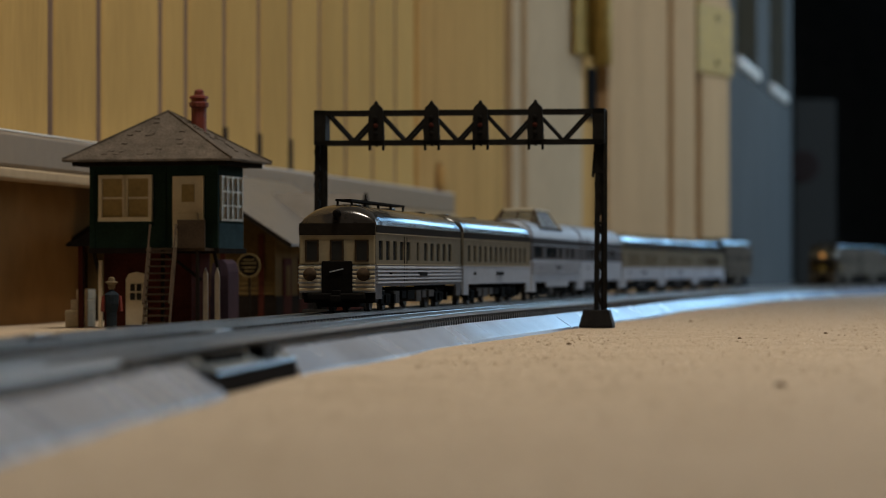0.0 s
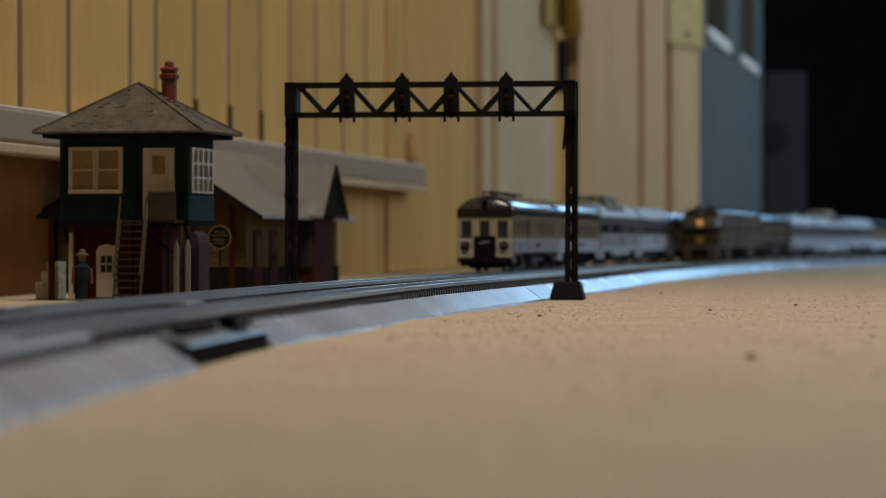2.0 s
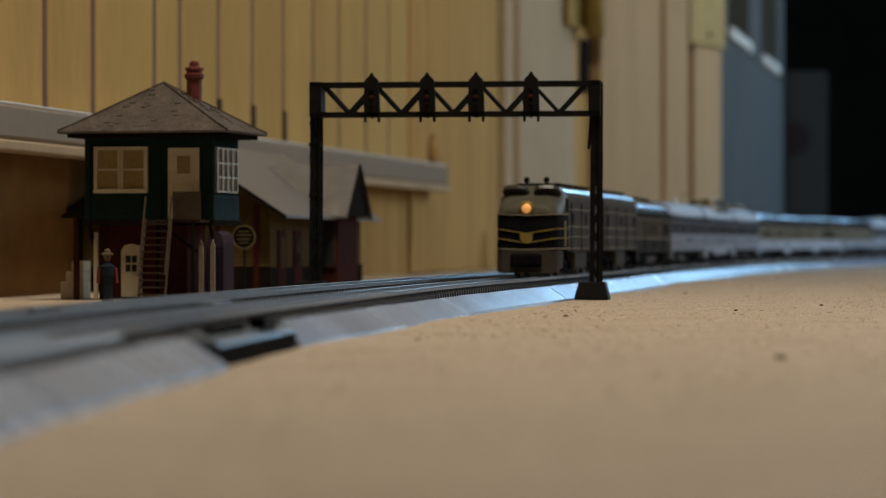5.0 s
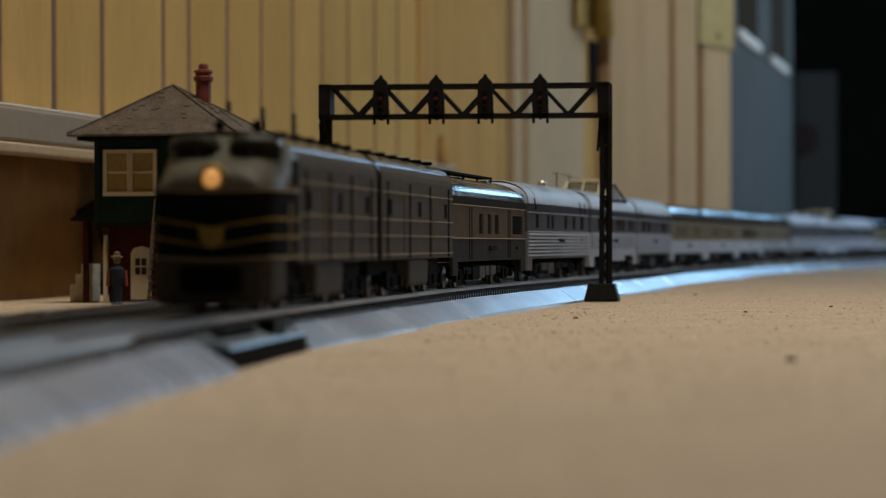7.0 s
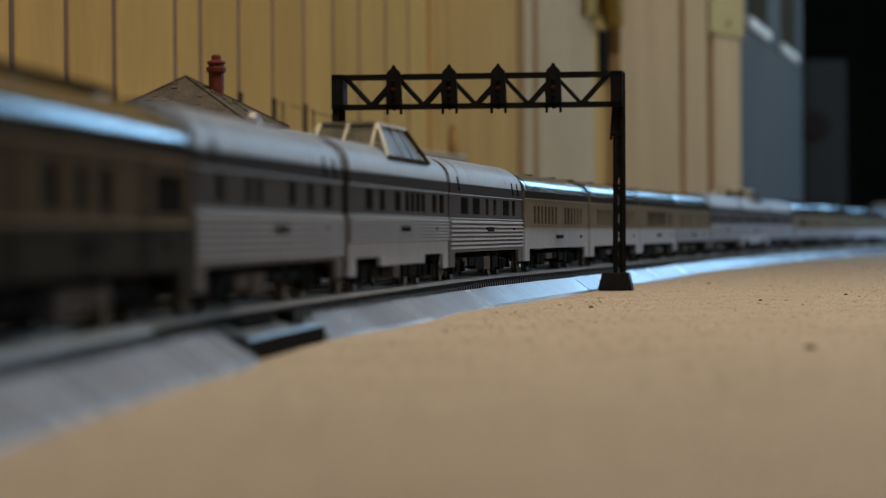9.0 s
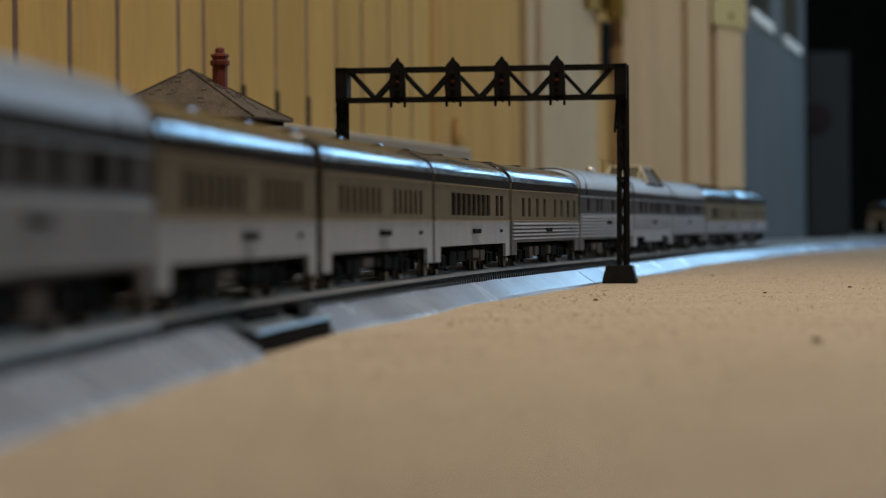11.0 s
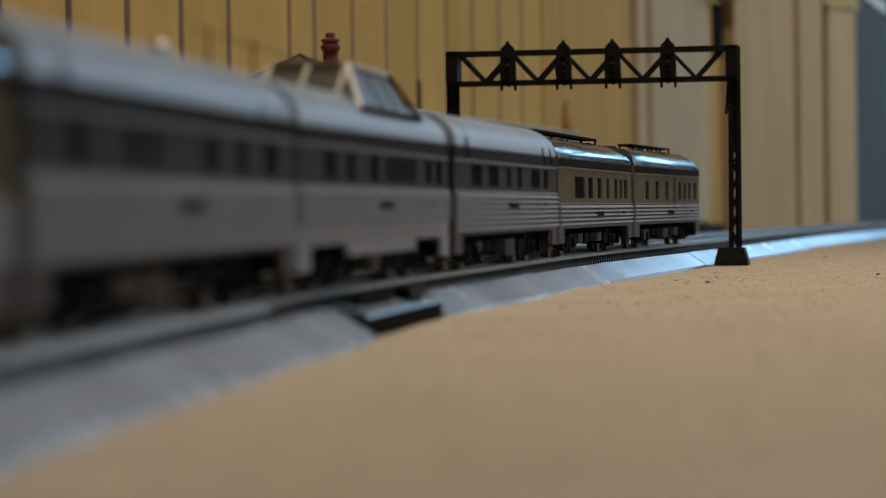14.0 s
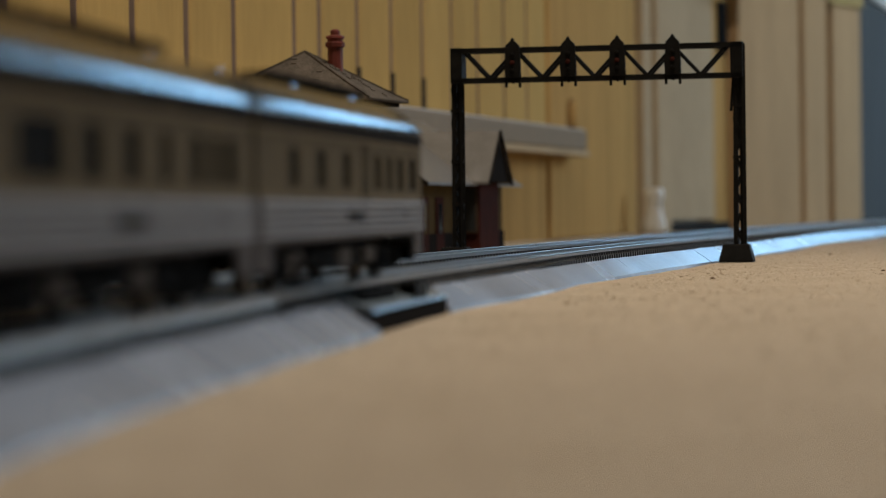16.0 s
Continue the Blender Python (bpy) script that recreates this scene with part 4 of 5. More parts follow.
def add_roof_grille(car, y0, y1, top):
    """Ladder-like black grille on short posts above the roof."""
    bm = bmesh.new()
    for x in (-0.0032, 0.0032):
        bar((x, y0, top + 0.0022), (x, y1, top + 0.0022), 0.0009, bm=bm)
    n = int((y1 - y0) / 0.0045)
    for k in range(n + 1):
        yy = y0 + (y1 - y0) * k / n
        bar((-0.0034, yy, top + 0.0022), (0.0034, yy, top + 0.0022), 0.0009, bm=bm)
    for k in range(5):
        yy = y0 + 0.003 + (y1 - y0 - 0.006) * k / 4
        for x in (-0.0032, 0.0032):
            bar((x, yy, top - 0.0015), (x, yy, top + 0.002), 0.0009, bm=bm)
    part("roof_grille", bm, UNDER, car, "black roof antenna grille")


def add_antenna(car, y):
    """Bright bell and a short wire on a thin post above the roof end."""
    part("bell", lathe([(0.0026, SILVER_TOP - 0.0010), (0.0026, SILVER_TOP + 0.0014), (0.0020, SILVER_TOP + 0.0032), (0.0006, SILVER_TOP + 0.0040)], 14, m=Matrix.Translation((0.003, y, 0))), RAIL, car, "bright metal roof bell", smooth=True)
    part("antenna_post", bar((0, y - 0.035, SILVER_TOP - 0.001), (0, y - 0.035, SILVER_TOP + 0.0086), 0.0005), STAIRBROWN, car)
    part("antenna_wire", bar((0, y - 0.020, SILVER_TOP + 0.0082), (0, y - 0.040, SILVER_TOP + 0.0082), 0.00025), STAIRBROWN, car)


def add_tail(car):
    """Rear end of the observation car: windows, gangway door, marker lamps and the roof grille."""
    y = -CAR_L / 2
    w = CAR_W
    # rear panel is the car's tan with its light put into the colour
    part("rear_panel", box(-w / 2 + 0.0003, w / 2 - 0.0003, y - 0.0012, y + 0.0012, 0.0209, EAVE, bevel=0.0006), CREAMEND, car, "tan rear panel lightened for the light on it")
    part("rear_letterboard", box(-w / 2 + 0.0002, w / 2 - 0.0002, y - 0.0017, y + 0.001, EAVE - 0.0046, EAVE + 0.0006), DARKBAND, car)
    for x in (-0.0112, 0.0, 0.0112):
        win = part("rear_window", box(x - 0.0024, x + 0.0024, y - 0.0016, y - 0.0008, 0.0228, 0.0312), PANE, car)
        bm = bmesh.new()
        for dx in (-0.0027, 0.0027):
            box(x + dx - 0.0004, x + dx + 0.0004, y - 0.0019, y - 0.001, 0.0224, 0.0316, bm)
        box(x - 0.0030, x + 0.0030, y - 0.0019, y - 0.001, 0.0312, 0.0318, bm)
        box(x - 0.0030, x + 0.0030, y - 0.0019, y - 0.001, 0.0221, 0.0228, bm)
        part("window_frame", bm, STAIRBROWN, win)
    for sx in (-1, 1):
        xa, xb = sorted((sx * 0.0070, sx * (w / 2 - 0.0002)))
        pan = part("rear_fluting", box(xa, xb, y - 0.0010, y + 0.001, 0.0085, 0.0208), LOWER, car, "ribbed silver panel")
        # ribs in ivory: their warm glint is put into the colour
        for k in range(6):
            z = 0.0094 + k * 0.0019
            part("rib", box(xa, xb, y - 0.0017, y - 0.0008, z, z + 0.0011, bevel=0.0002), TRIM, pan)
        xm = (xa + xb) / 2
        part("marker_lamp", lathe([(0.0030, 0), (0.0030, 0.0012), (0.0022, 0.0014), (0.0012, 0.0022)], 14, m=Matrix.Translation((xm, y - 0.0014, 0.0165)) @ Matrix.Rotation(radians(90), 4, "X")), STAIRBROWN, car, "brown marker lamp", smooth=True)
        part("step", box(xa + 0.002, xb, y - 0.001, y + 0.006, 0.0040, 0.0084, bevel=0.0005), UNDER, car)
    part("gangway_door", box(-0.0068, 0.0068, y - 0.0022, y, 0.0078, 0.0224, bevel=0.0005), UNDER, car, "black gangway door")
    part("drumhead_bar", bar((-0.003, y - 0.0024, 0.0176), (0.003, y - 0.0024, 0.0190), 0.0006), LOWER, car)
    part("buffer_beam", box(-0.013, 0.013, y - 0.0035, y + 0.002, 0.0052, 0.0082, bevel=0.0006), UNDER, car)
    part("rear_apron", box(-0.0100, 0.0100, y + 0.0005, y + 0.012, 0.0022, 0.0084, bevel=0.0008), UNDER, car, "black apron under the rear platform")
    part("rear_coupler", box(-0.0022, 0.0022, y - 0.0065, y + 0.002, 0.0042, 0.0074, bevel=0.0006), UNDER, car)
    part("rear_lamp", lathe([(0.0018, 0), (0.0018, 0.002), (0.001, 0.003)], 10, m=Matrix.Translation((0, y - 0.0002, ROOF - 0.004)) @ Matrix.Rotation(radians(90), 4, "X")), UNDER, car)
    add_roof_grille(car, y + 0.012, y + 0.140, ROOF)


def loco_section(y, hw, top, bottom=0.0095, r=0.010):
    ring = []
    n = 7
    for sx in (1, -1):
        seq = range(n) if sx > 0 else range(n - 1, -1, -1)
        for k in seq:
            a = math.pi / 2 * k / (n - 1)
            rr = min(r, hw * 0.95)
            ring.append((sx * (hw - rr + rr * math.cos(a)), y, top - rr * 0.8 + rr * 0.8 * math.sin(a)))
    ring.append((-hw, y, bottom))
    ring.append((hw, y, bottom))
    return ring


def locomotive(cab):
    L = 0.1810
    hw, top, sill = 0.0176, 0.0492, 0.0132
    name = "diesel_locomotive"
    g = thing(name, "black and warm grey streamlined diesel locomotive with gold stripes" if cab else "warm grey cabless diesel booster unit with cream lines", "locomotive", "diesel units")
    nose = L / 2 - 0.0868
    y1 = 0.052 + nose if cab else L / 2
    part("hood", loft([loco_section(y, hw, top, sill) for y in (-L / 2, -L / 2 + 0.001, 0.0, y1)]), LOCOGREY, g, "warm grey body", smooth=False)
    if cab:
        st = [(0.0523, 0.01765, 0.0492, 0.010), (0.0590, 0.0176, 0.0490, 0.010), (0.0640, 0.0176, 0.0478, 0.0105), (0.0690, 0.0175, 0.0448, 0.0110), (0.0740, 0.0173, 0.0420, 0.0105), (0.0790, 0.0169, 0.0405, 0.0100), (0.0828, 0.0160, 0.0390, 0.0095), (0.0848, 0.0147, 0.0372, 0.0085)]
        st = [(y + nose, w, t, r) for y, w, t, r in st]
        part("nose_top", loft([loco_section(y, w, t, 0.0328, r) for y, w, t, r in st] + [loco_section(0.0855 + nose, 0.0130, 0.0352, 0.0328, 0.0020)]), NOSEGREY, g, "olive grey cab and nose top", smooth=True)
        tip = [(0.0858 + nose, 0.0128), (0.0864 + nose, 0.0100)]
        plan = [(w, y) for y, w, t, r in st] + [(w, y) for y, w in tip]
        part("nose_band", loft([[(w * 1.004, y, 0.0142), (w * 1.004, y, 0.0332), (-w * 1.004, y, 0.0332), (-w * 1.004, y, 0.0142)] for w, y in plan]), DARKBLUE, g, "blue-black nose band")
        # stripes that run round the nose and dip to a point in the middle
        path = [(w * 1.006, y + 0.0003) for w, y in plan]
        path = path + [(0.0052, 0.0868 + nose), (0.0, 0.0870 + nose), (-0.0052, 0.0868 + nose)] + [(-w, y) for w, y in reversed(path)]
        for z, m in ((0.0334, CREAMLINE), (0.0256, GOLD), (0.0206, GOLD), (0.0150, CREAMLINE)):
            dip = 0.0026 if m is GOLD else 0.0006
            rings = []
            for x, y in path:
                zz = z - dip * max(0.0, 1 - abs(x) / 0.0165)
                out = (Vector((math.copysign(1, x), 0, 0)) if y < 0.078 + nose else Vector((x * 0.4, 0.012, 0))).normalized() * 0.0004
                rings.append([(x - out.x, y - out.y, zz - 0.00028), (x + out.x, y + out.y, zz - 0.00028), (x + out.x, y + out.y, zz + 0.00028), (x - out.x, y - out.y, zz + 0.00028)])
            part("stripe", loft(rings), m, g, "thin painted stripe")
        shield = [(-0.0034, 0.0232), (0.0034, 0.0232), (0.0032, 0.0196), (0.0, 0.0176), (-0.0032, 0.0196)]
        part("nose_emblem", loft([[(x, y + nose, z) for x, z in shield] for y in (0.0860, 0.0874)]), GOLD, g, "plain gold shield emblem")
        lamp = part("headlight", lathe([(0.0040, 0.0), (0.0042, 0.0040), (0.0034, 0.0048)], 20, m=Matrix.Translation((0, 0.0816 + nose, 0.0364)) @ Matrix.Rotation(radians(-90), 4, "X")), BRASS, g, "round headlight housing", smooth=True)
        part("lens", lathe([(0.0025, 0.0), (0.0025, 0.0006), (0.0013, 0.0014)], 18, m=Matrix.Translation((0, 0.0862 + nose, 0.0364)) @ Matrix.Rotation(radians(-90), 4, "X")), LAMP, lamp, "glowing warm bulb", smooth=True)
        for sx in (-1, 1):
            m = Matrix.Translation((sx * 0.0084, 0.0674 + nose, 0.0450)) @ Matrix.Rotation(radians(-52), 4, "X") @ Matrix.Rotation(radians(13 * sx), 4, "Y") @ Matrix.Rotation(radians(-8 * sx), 4, "Z")
            rings = []
            for y, s in ((-0.0012, 1.0), (0.0010, 1.0), (0.0014, 0.88)):
                rings.append([(sx * 0.0074 * math.copysign(abs(math.cos(a)) ** 0.6, math.cos(a)) * s, 0.0 + y, 0.0054 * math.copysign(abs(math.sin(a)) ** 0.7, math.sin(a)) * s) for a in [2 * math.pi * k / 18 for k in range(18)]])
            screen = part("windscreen", loft(rings, None), WINDSCREEN, g, "dark rounded windscreen", smooth=False)
            screen.matrix_basis = m
            part("wiper", bar((sx * 0.001, 0.0016, -0.003), (sx * -0.0018, 0.0016, 0.0016), 0.0005), CREAMEND, screen)
            part("horn", lathe([(0.0006, 0), (0.0006, 0.0025), (0.0016, 0.0032), (0.0016, 0.0050), (0.0006, 0.0058)], 10, m=Matrix.Translation((sx * 0.0055, 0.050 + nose, 0.0482))), UNDER, g, smooth=True)
            xa, xb = sorted((sx * 0.0170, sx * 0.0180))
            part("cab_window", box(xa, xb, 0.054 + nose, 0.0615 + nose, 0.0345, 0.0420), PANE, g)
            part("door_grab", bar((sx * 0.0180, 0.066 + nose, 0.016), (sx * 0.0180, 0.066 + nose, 0.030), 0.0007), CREAMEND, g)
        apron = []
        for y, w, b0 in ((0.0700, 0.0174, 0.0050), (0.0790, 0.0170, 0.0036), (0.0835, 0.0160, 0.0026), (0.0862, 0.0132, 0.0020), (0.0874, 0.0095, 0.0020)):
            apron.append([(w, y + nose, b0), (w, y + nose, 0.0141), (-w, y + nose, 0.0141), (-w, y + nose, b0)])
        part("pilot", loft(apron), LOCOGREY, g, "dark grey pilot apron")
        part("pilot_coupler", box(-0.0085, 0.0085, 0.0868 + nose, 0.0892 + nose, 0.0052, 0.0124, bevel=0.0014), UNDER, g, "black front coupler pocket")
    yend = 0.050 + nose if cab else L / 2 - 0.002
    for sx in (-1, 1):
        xa, xb = sorted((sx * (hw - 0.0002), sx * (hw + 0.0003)))
        for z in (0.0148, 0.0212, 0.0268, 0.0362):
            part("cream_line", box(xa, xb, -L / 2 + 0.001, yend, z, z + 0.0004), CREAMLINE, g, "thin cream line")
    cap = [loco_section(y, 0.0172, top + 0.0006, top - 0.0062, 0.0102) for y in (-L / 2 + 0.001, yend + 0.004)]
    part("roof_cap", loft(cap), DARKROOF, g, "dark roof panel")
    for sx in (-1, 1):
        xa, xb = sorted((sx * (hw - 0.0002), sx * (hw + 0.0005)))
        for y in np.linspace(-L / 2 + 0.014, yend - 0.010, 4):
            part("panel_seam", box(xa, xb, y - 0.0003, y + 0.0003, 0.0136, 0.0400), DARKBLUE, g)
    for k, y in enumerate(np.linspace(-L / 2 + 0.022, yend - 0.016, 5)):
        for sx in (-1, 1):
            xa, xb = sorted((sx * (hw - 0.0004), sx * (hw + 0.0003)))
            if k in (1, 3):
                part("grille", box(xa, xb, y - 0.003, y + 0.003, 0.0155, 0.0355, bevel=0.0002), OLIVE, g)
            else:
                part("side_window", box(xa, xb, y - 0.0028, y + 0.0028, 0.0285, 0.0340), PANE, g)
    for y in np.linspace(-L / 2 + 0.025, 0.030, 4):
        part("roof_fan", lathe([(0.0070, top - 0.0012), (0.0070, top + 0.0010), (0.0060, top + 0.0016)], 18, m=Matrix.Translation((0, y, 0))), UNDER, g, smooth=False)
    part("roof_hatch", box(-0.006, 0.006, -L / 2 + 0.004, -L / 2 + 0.014, top - 0.001, top + 0.0014, bevel=0.0005), LOCOGREY, g)
    part("underframe", box(-0.0120, 0.0120, -L / 2 + 0.004, (0.075 if cab else L / 2 - 0.004), 0.0078, 0.0134), UNDER, g)
    part("fuel_tank", box(-0.0168, 0.0168, -0.026, 0.022, 0.0034, 0.0131, bevel=0.0012), LOCOGREY, g, "warm grey skirted fuel tank")
    for y in np.linspace(-L / 2 + 0.02, yend - 0.01, 6):
        part("roof_rib", box(-0.0120, 0.0120, y - 0.0008, y + 0.0008, top + 0.0002, top + 0.0016), UNDER, g)
    for y in (-0.052, 0.052):
        add_truck(g, y, 0.032, wide=0.0140)
    for s in (-1,) if cab else (-1, 1):
        part("end_plate", loft([loco_section(s * (L / 2 + d), hw - 0.0004, top - 0.0004, sill) for d in (0.0001, 0.0012)]), UNDER, g, "black end plate")
    part("diaphragm", box(-0.0075, 0.0075, -L / 2 - 0.0022, -L / 2 + 0.001, 0.0090, 0.036, bevel=0.0006), UNDER, g, "black end diaphragm")
    if not cab:
        part("diaphragm", box(-0.0075, 0.0075, L / 2 - 0.001, L / 2 + 0.0022, 0.0090, 0.036, bevel=0.0006), UNDER, g, "black end diaphragm")
    part("coupler", box(-0.002, 0.002, -L / 2 - 0.004, -L / 2 + 0.006, 0.0068, 0.0096, bevel=0.0005), UNDER, g)
    return g


def build_trains():
    """Returns (thing, length, track offset, way, distance behind the head) for all vehicles."""
    coach = passenger_car("coach", "tan and pale grey coach with a dark glossy roof", row(-0.0823, 6, 0.0117, 0.0067) + row(0.0094, 7, 0.0117, 0.0067), TAN, LOWER, DARKROOF, False, 1)
    lounge = passenger_car("lounge_car", "tan and pale grey lounge car with one long row of windows", [(-0.0845, 0.011), (-0.069, 0.011)] + row(-0.0400, 8, 0.0145, 0.0131), TAN, LOWER, DARKROOF, False, 3, zw=(0.0230, 0.0317))
    silver = passenger_car("coach", "silver coach with a grey window band", [(-0.0795, 0.011), (-0.056, 0.019), (-0.026, 0.011), (0.000, 0.019), (0.028, 0.011), (0.058, 0.022)], SILVERBAND, LOWER, SILVER, False, 4)
    fluted = passenger_car("coach", "silver coach with ribbed lower sides and grey window band", [(-0.082, 0.011), (-0.056, 0.021), (-0.019, 0.009), (0.005, 0.009), (0.037, 0.021), (0.070, 0.021)], SILVERBAND, LOWER, SILVER, True, 5)
    dome = passenger_car("dome_car", "silver dome car with ribbed sides and ivory glazed dome", [(0.072, 0.014), (0.046, 0.011), (0.013, 0.013), (-0.027, 0.048), (-0.085, 0.036)], SILVERBAND, LOWER, SILVER, True, 6, skirt="middle", dome=True)
    mail = passenger_car("mail_car", "dark olive brown mail car with cream lines", [(0.032, 0.013), (0.007, 0.011), (-0.016, 0.013), (-0.085, 0.036)], OLIVE, MAILGREY, DARKROOF, False, 7, post_lines=(-0.058, 0.060))
    sleeper = passenger_car("sleeping_car", "tan sleeping car with ribbed silver lower sides and eight windows", [(c, 0.0085) for c in (0.077, 0.058, 0.033, 0.010, -0.027, -0.050, -0.073, -0.097)], TAN, LOWER, DARKROOF, True, 12)
    rear_coach = passenger_car("sleeping_car", "tan sleeping car with one wide window and a roof grille", [(0.054, 0.028), (0.023, 0.014), (-0.004, 0.012), (-0.030, 0.009), (-0.057, 0.011), (-0.074, 0.010), (-0.090, 0.012)], TAN, LOWER, DARKROOF, True, 13)
    tail = passenger_car("observation_car", "tan observation car with ribbed silver sides and three rear windows", row(-0.1000, 5, 0.0165, 0.0090) + [(-0.0100, 0.0060)] + row(0.0110, 5, 0.0170, 0.0090), TAN, LOWER, DARKROOF, True, 8, tail=True, post_lines=(-0.045,))
    end_car = passenger_car("observation_car", "tan observation car with ribbed silver sides and a side door", [(0.072, 0.011), (0.040, 0.011), (0.0075, 0.011), (-0.038, 0.010), (-0.0565, 0.009), (-0.0745, 0.010), (-0.0955, 0.012)], TAN, LOWER, DARKROOF, True, 9, tail=True, post_lines=(-0.021,))
    aerial = passenger_car("coach", "silver coach with ribbed lower sides, roof bell and wire aerial", [(0.080, 0.010), (0.043, 0.008), (0.028, 0.008), (-0.021, 0.011), (-0.052, 0.010), (-0.084, 0.014)], SILVERBAND, LOWER, SILVER, True, 15)
    add_antenna(aerial, -0.072)
    wired_dome = passenger_car("dome_car", "silver dome car with ribbed sides, ivory dome and wire aerial", [(0.072, 0.014), (0.046, 0.011), (0.013, 0.013)] + row(-0.009, 4, -0.0125, 0.0095) + [(-0.075, 0.012), (-0.094, 0.012)], SILVERBAND, LOWER, SILVER, True, 6, skirt="middle", dome=True)
    part("antenna_post", bar((0, 0.075, SILVER_TOP - 0.001), (0, 0.075, SILVER_TOP + 0.0086), 0.0005), STAIRBROWN, wired_dome)
    part("antenna_wire", bar((0, 0.112, SILVER_TOP + 0.0082), (0, 0.030, SILVER_TOP + 0.0074), 0.00025), STAIRBROWN, wired_dome)
    day_coach = passenger_car("coach", "tan coach with smooth silver lower sides and twelve windows", row(-0.094, 12, 0.0168, 0.0085), TAN, LOWER, DARKROOF, False, 16)
    for car in (mail, rear_coach):
        add_roof_grille(car, -CAR_L / 2 + 0.015, CAR_L / 2 - 0.030, ROOF)
    loco, booster = locomotive(True), locomotive(False)

    used = set()

    def take(kind):
        if kind.name in used:
            return copy_thing(kind, Matrix.Identity(4))
        used.add(kind.name)
        return kind

    cars = []
    pos = -0.031
    order = [loco, booster, mail, aerial, wired_dome, fluted, coach, coach, lounge, sleeper, aerial, wired_dome, fluted, rear_coach, end_car]
    for kind in order:
        l = 0.1855 if kind in (loco, booster) else CAR_L
        cars.append((take(kind), l, 0.0, -1, pos + l / 2))
        pos += l + (0.0045 if l < 0.2 else 0.0073)
    back = []
    pos = 0.0
    for kind in [tail, day_coach, dome, silver, coach, coach, lounge, booster]:
        l = 0.1855 if kind is booster else CAR_L
        back.append((take(kind), l, -SPACING, 1, pos + l / 2))
        pos += l + (0.0045 if l < 0.2 else 0.0073)
    return cars, back


NEAR_HEAD, NEAR_SPEED = 3.359, 0.374
FAR_TAIL, FAR_SPEED = 1.237, 0.250


def vehicle_pose(s, length, offset, way):
    half = length * 0.32
    xa, ya, _ = line_at(s + half, offset)
    xb, yb, _ = line_at(s - half, offset)
    turn = math.atan2(-(xa - xb), ya - yb) + (math.pi if way < 0 else 0.0)
    return Matrix.Translation(((xa + xb) / 2, (ya + yb) / 2, RAIL_Z)) @ Matrix.Rotation(turn, 4, "Z")


def slowing(t):
    """The near train loses a little speed in the second half."""
    return 0.0028 * max(0.0, t - 7.5)


def motions():
    for car, length, offset, way, dist in CARS:
        walk(car, [(k * 0.5, vehicle_pose(s_of(NEAR_HEAD) - NEAR_SPEED * k * 0.5 + slowing(k * 0.5) + dist, length, offset, way)) for k in range(33)])
    for car, length, offset, way, dist in BACK:
        walk(car, [(k * 0.5, vehicle_pose(s_of(FAR_TAIL) + FAR_SPEED * k * 0.5 + dist, length, offset, way)) for k in range(33)])


# ---- signal tower, station and small things ----
def hip_roof(x0, x1, y0, y1, z0, ridge, z1):
    """Hip roof solid with a slightly flared eave."""
    bm = bmesh.new()
    cx, cy = (x0 + x1) / 2, (y0 + y1) / 2
    r0 = [(x0, y0, z0), (x1, y0, z0), (x1, y1, z0), (x0, y1, z0)]
    r1 = [(x0, y0, z0 + 0.001), (x1, y0, z0 + 0.001), (x1, y1, z0 + 0.001), (x0, y1, z0 + 0.001)]
    f = 0.16
    r2 = [(x + (cx - x) * f, y + (cy - y) * f, z0 + 0.001 + (z1 - z0 - 0.001) * f * 0.97) for x, y, z in r1]
    r3 = [(cx - ridge, cy, z1), (cx + ridge, cy, z1), (cx + ridge, cy + 0.0004, z1), (cx - ridge, cy + 0.0004, z1)]
    return loft([r0, r1, r2, r3], bm)


def sash_window(parent, x, z, w, h, y, cols, rows, name="window"):
    """A framed window in a wall that faces -y."""
    win = part(name, box(x - w / 2, x + w / 2, y - 0.0004, y + 0.0004, z, z + h), surface("lit_room_pane", (0.27, 0.20, 0.085), 0.3, vary=0.15, scale=60) if "lit_room_pane" not in bpy.data.materials else bpy.data.materials["lit_room_pane"], parent, "yellowish window panes")
    bm = bmesh.new()
    t = 0.0014
    box(x - w / 2 - t, x - w / 2 + t * 0.4, y - 0.0014, y + 0.0005, z - t, z + h + t, bm)
    box(x + w / 2 - t * 0.4, x + w / 2 + t, y - 0.0014, y + 0.0005, z - t, z + h + t, bm)
    box(x - w / 2, x + w / 2, y - 0.0014, y + 0.0005, z + h - t * 0.3, z + h + t, bm)
    box(x - w / 2 - t, x + w / 2 + t, y - 0.0020, y + 0.0005, z - t * 1.2, z + t * 0.3, bm)
    part("frame", bm, TRIM, win, "ivory window frame")
    bm = bmesh.new()
    for k in range(1, cols):
        xx = x - w / 2 + w * k / cols
        box(xx - 0.0006, xx + 0.0006, y - 0.0010, y, z, z + h, bm)
    for k in range(1, rows):
        zz = z + h * k / rows
        box(x - w / 2, x + w / 2, y - 0.0009, y, zz - 0.0005, zz + 0.0005, bm)
    if cols > 1 or rows > 1:
        part("mullion", bm, TRIM, win)
    else:
        bm.free()
    return win


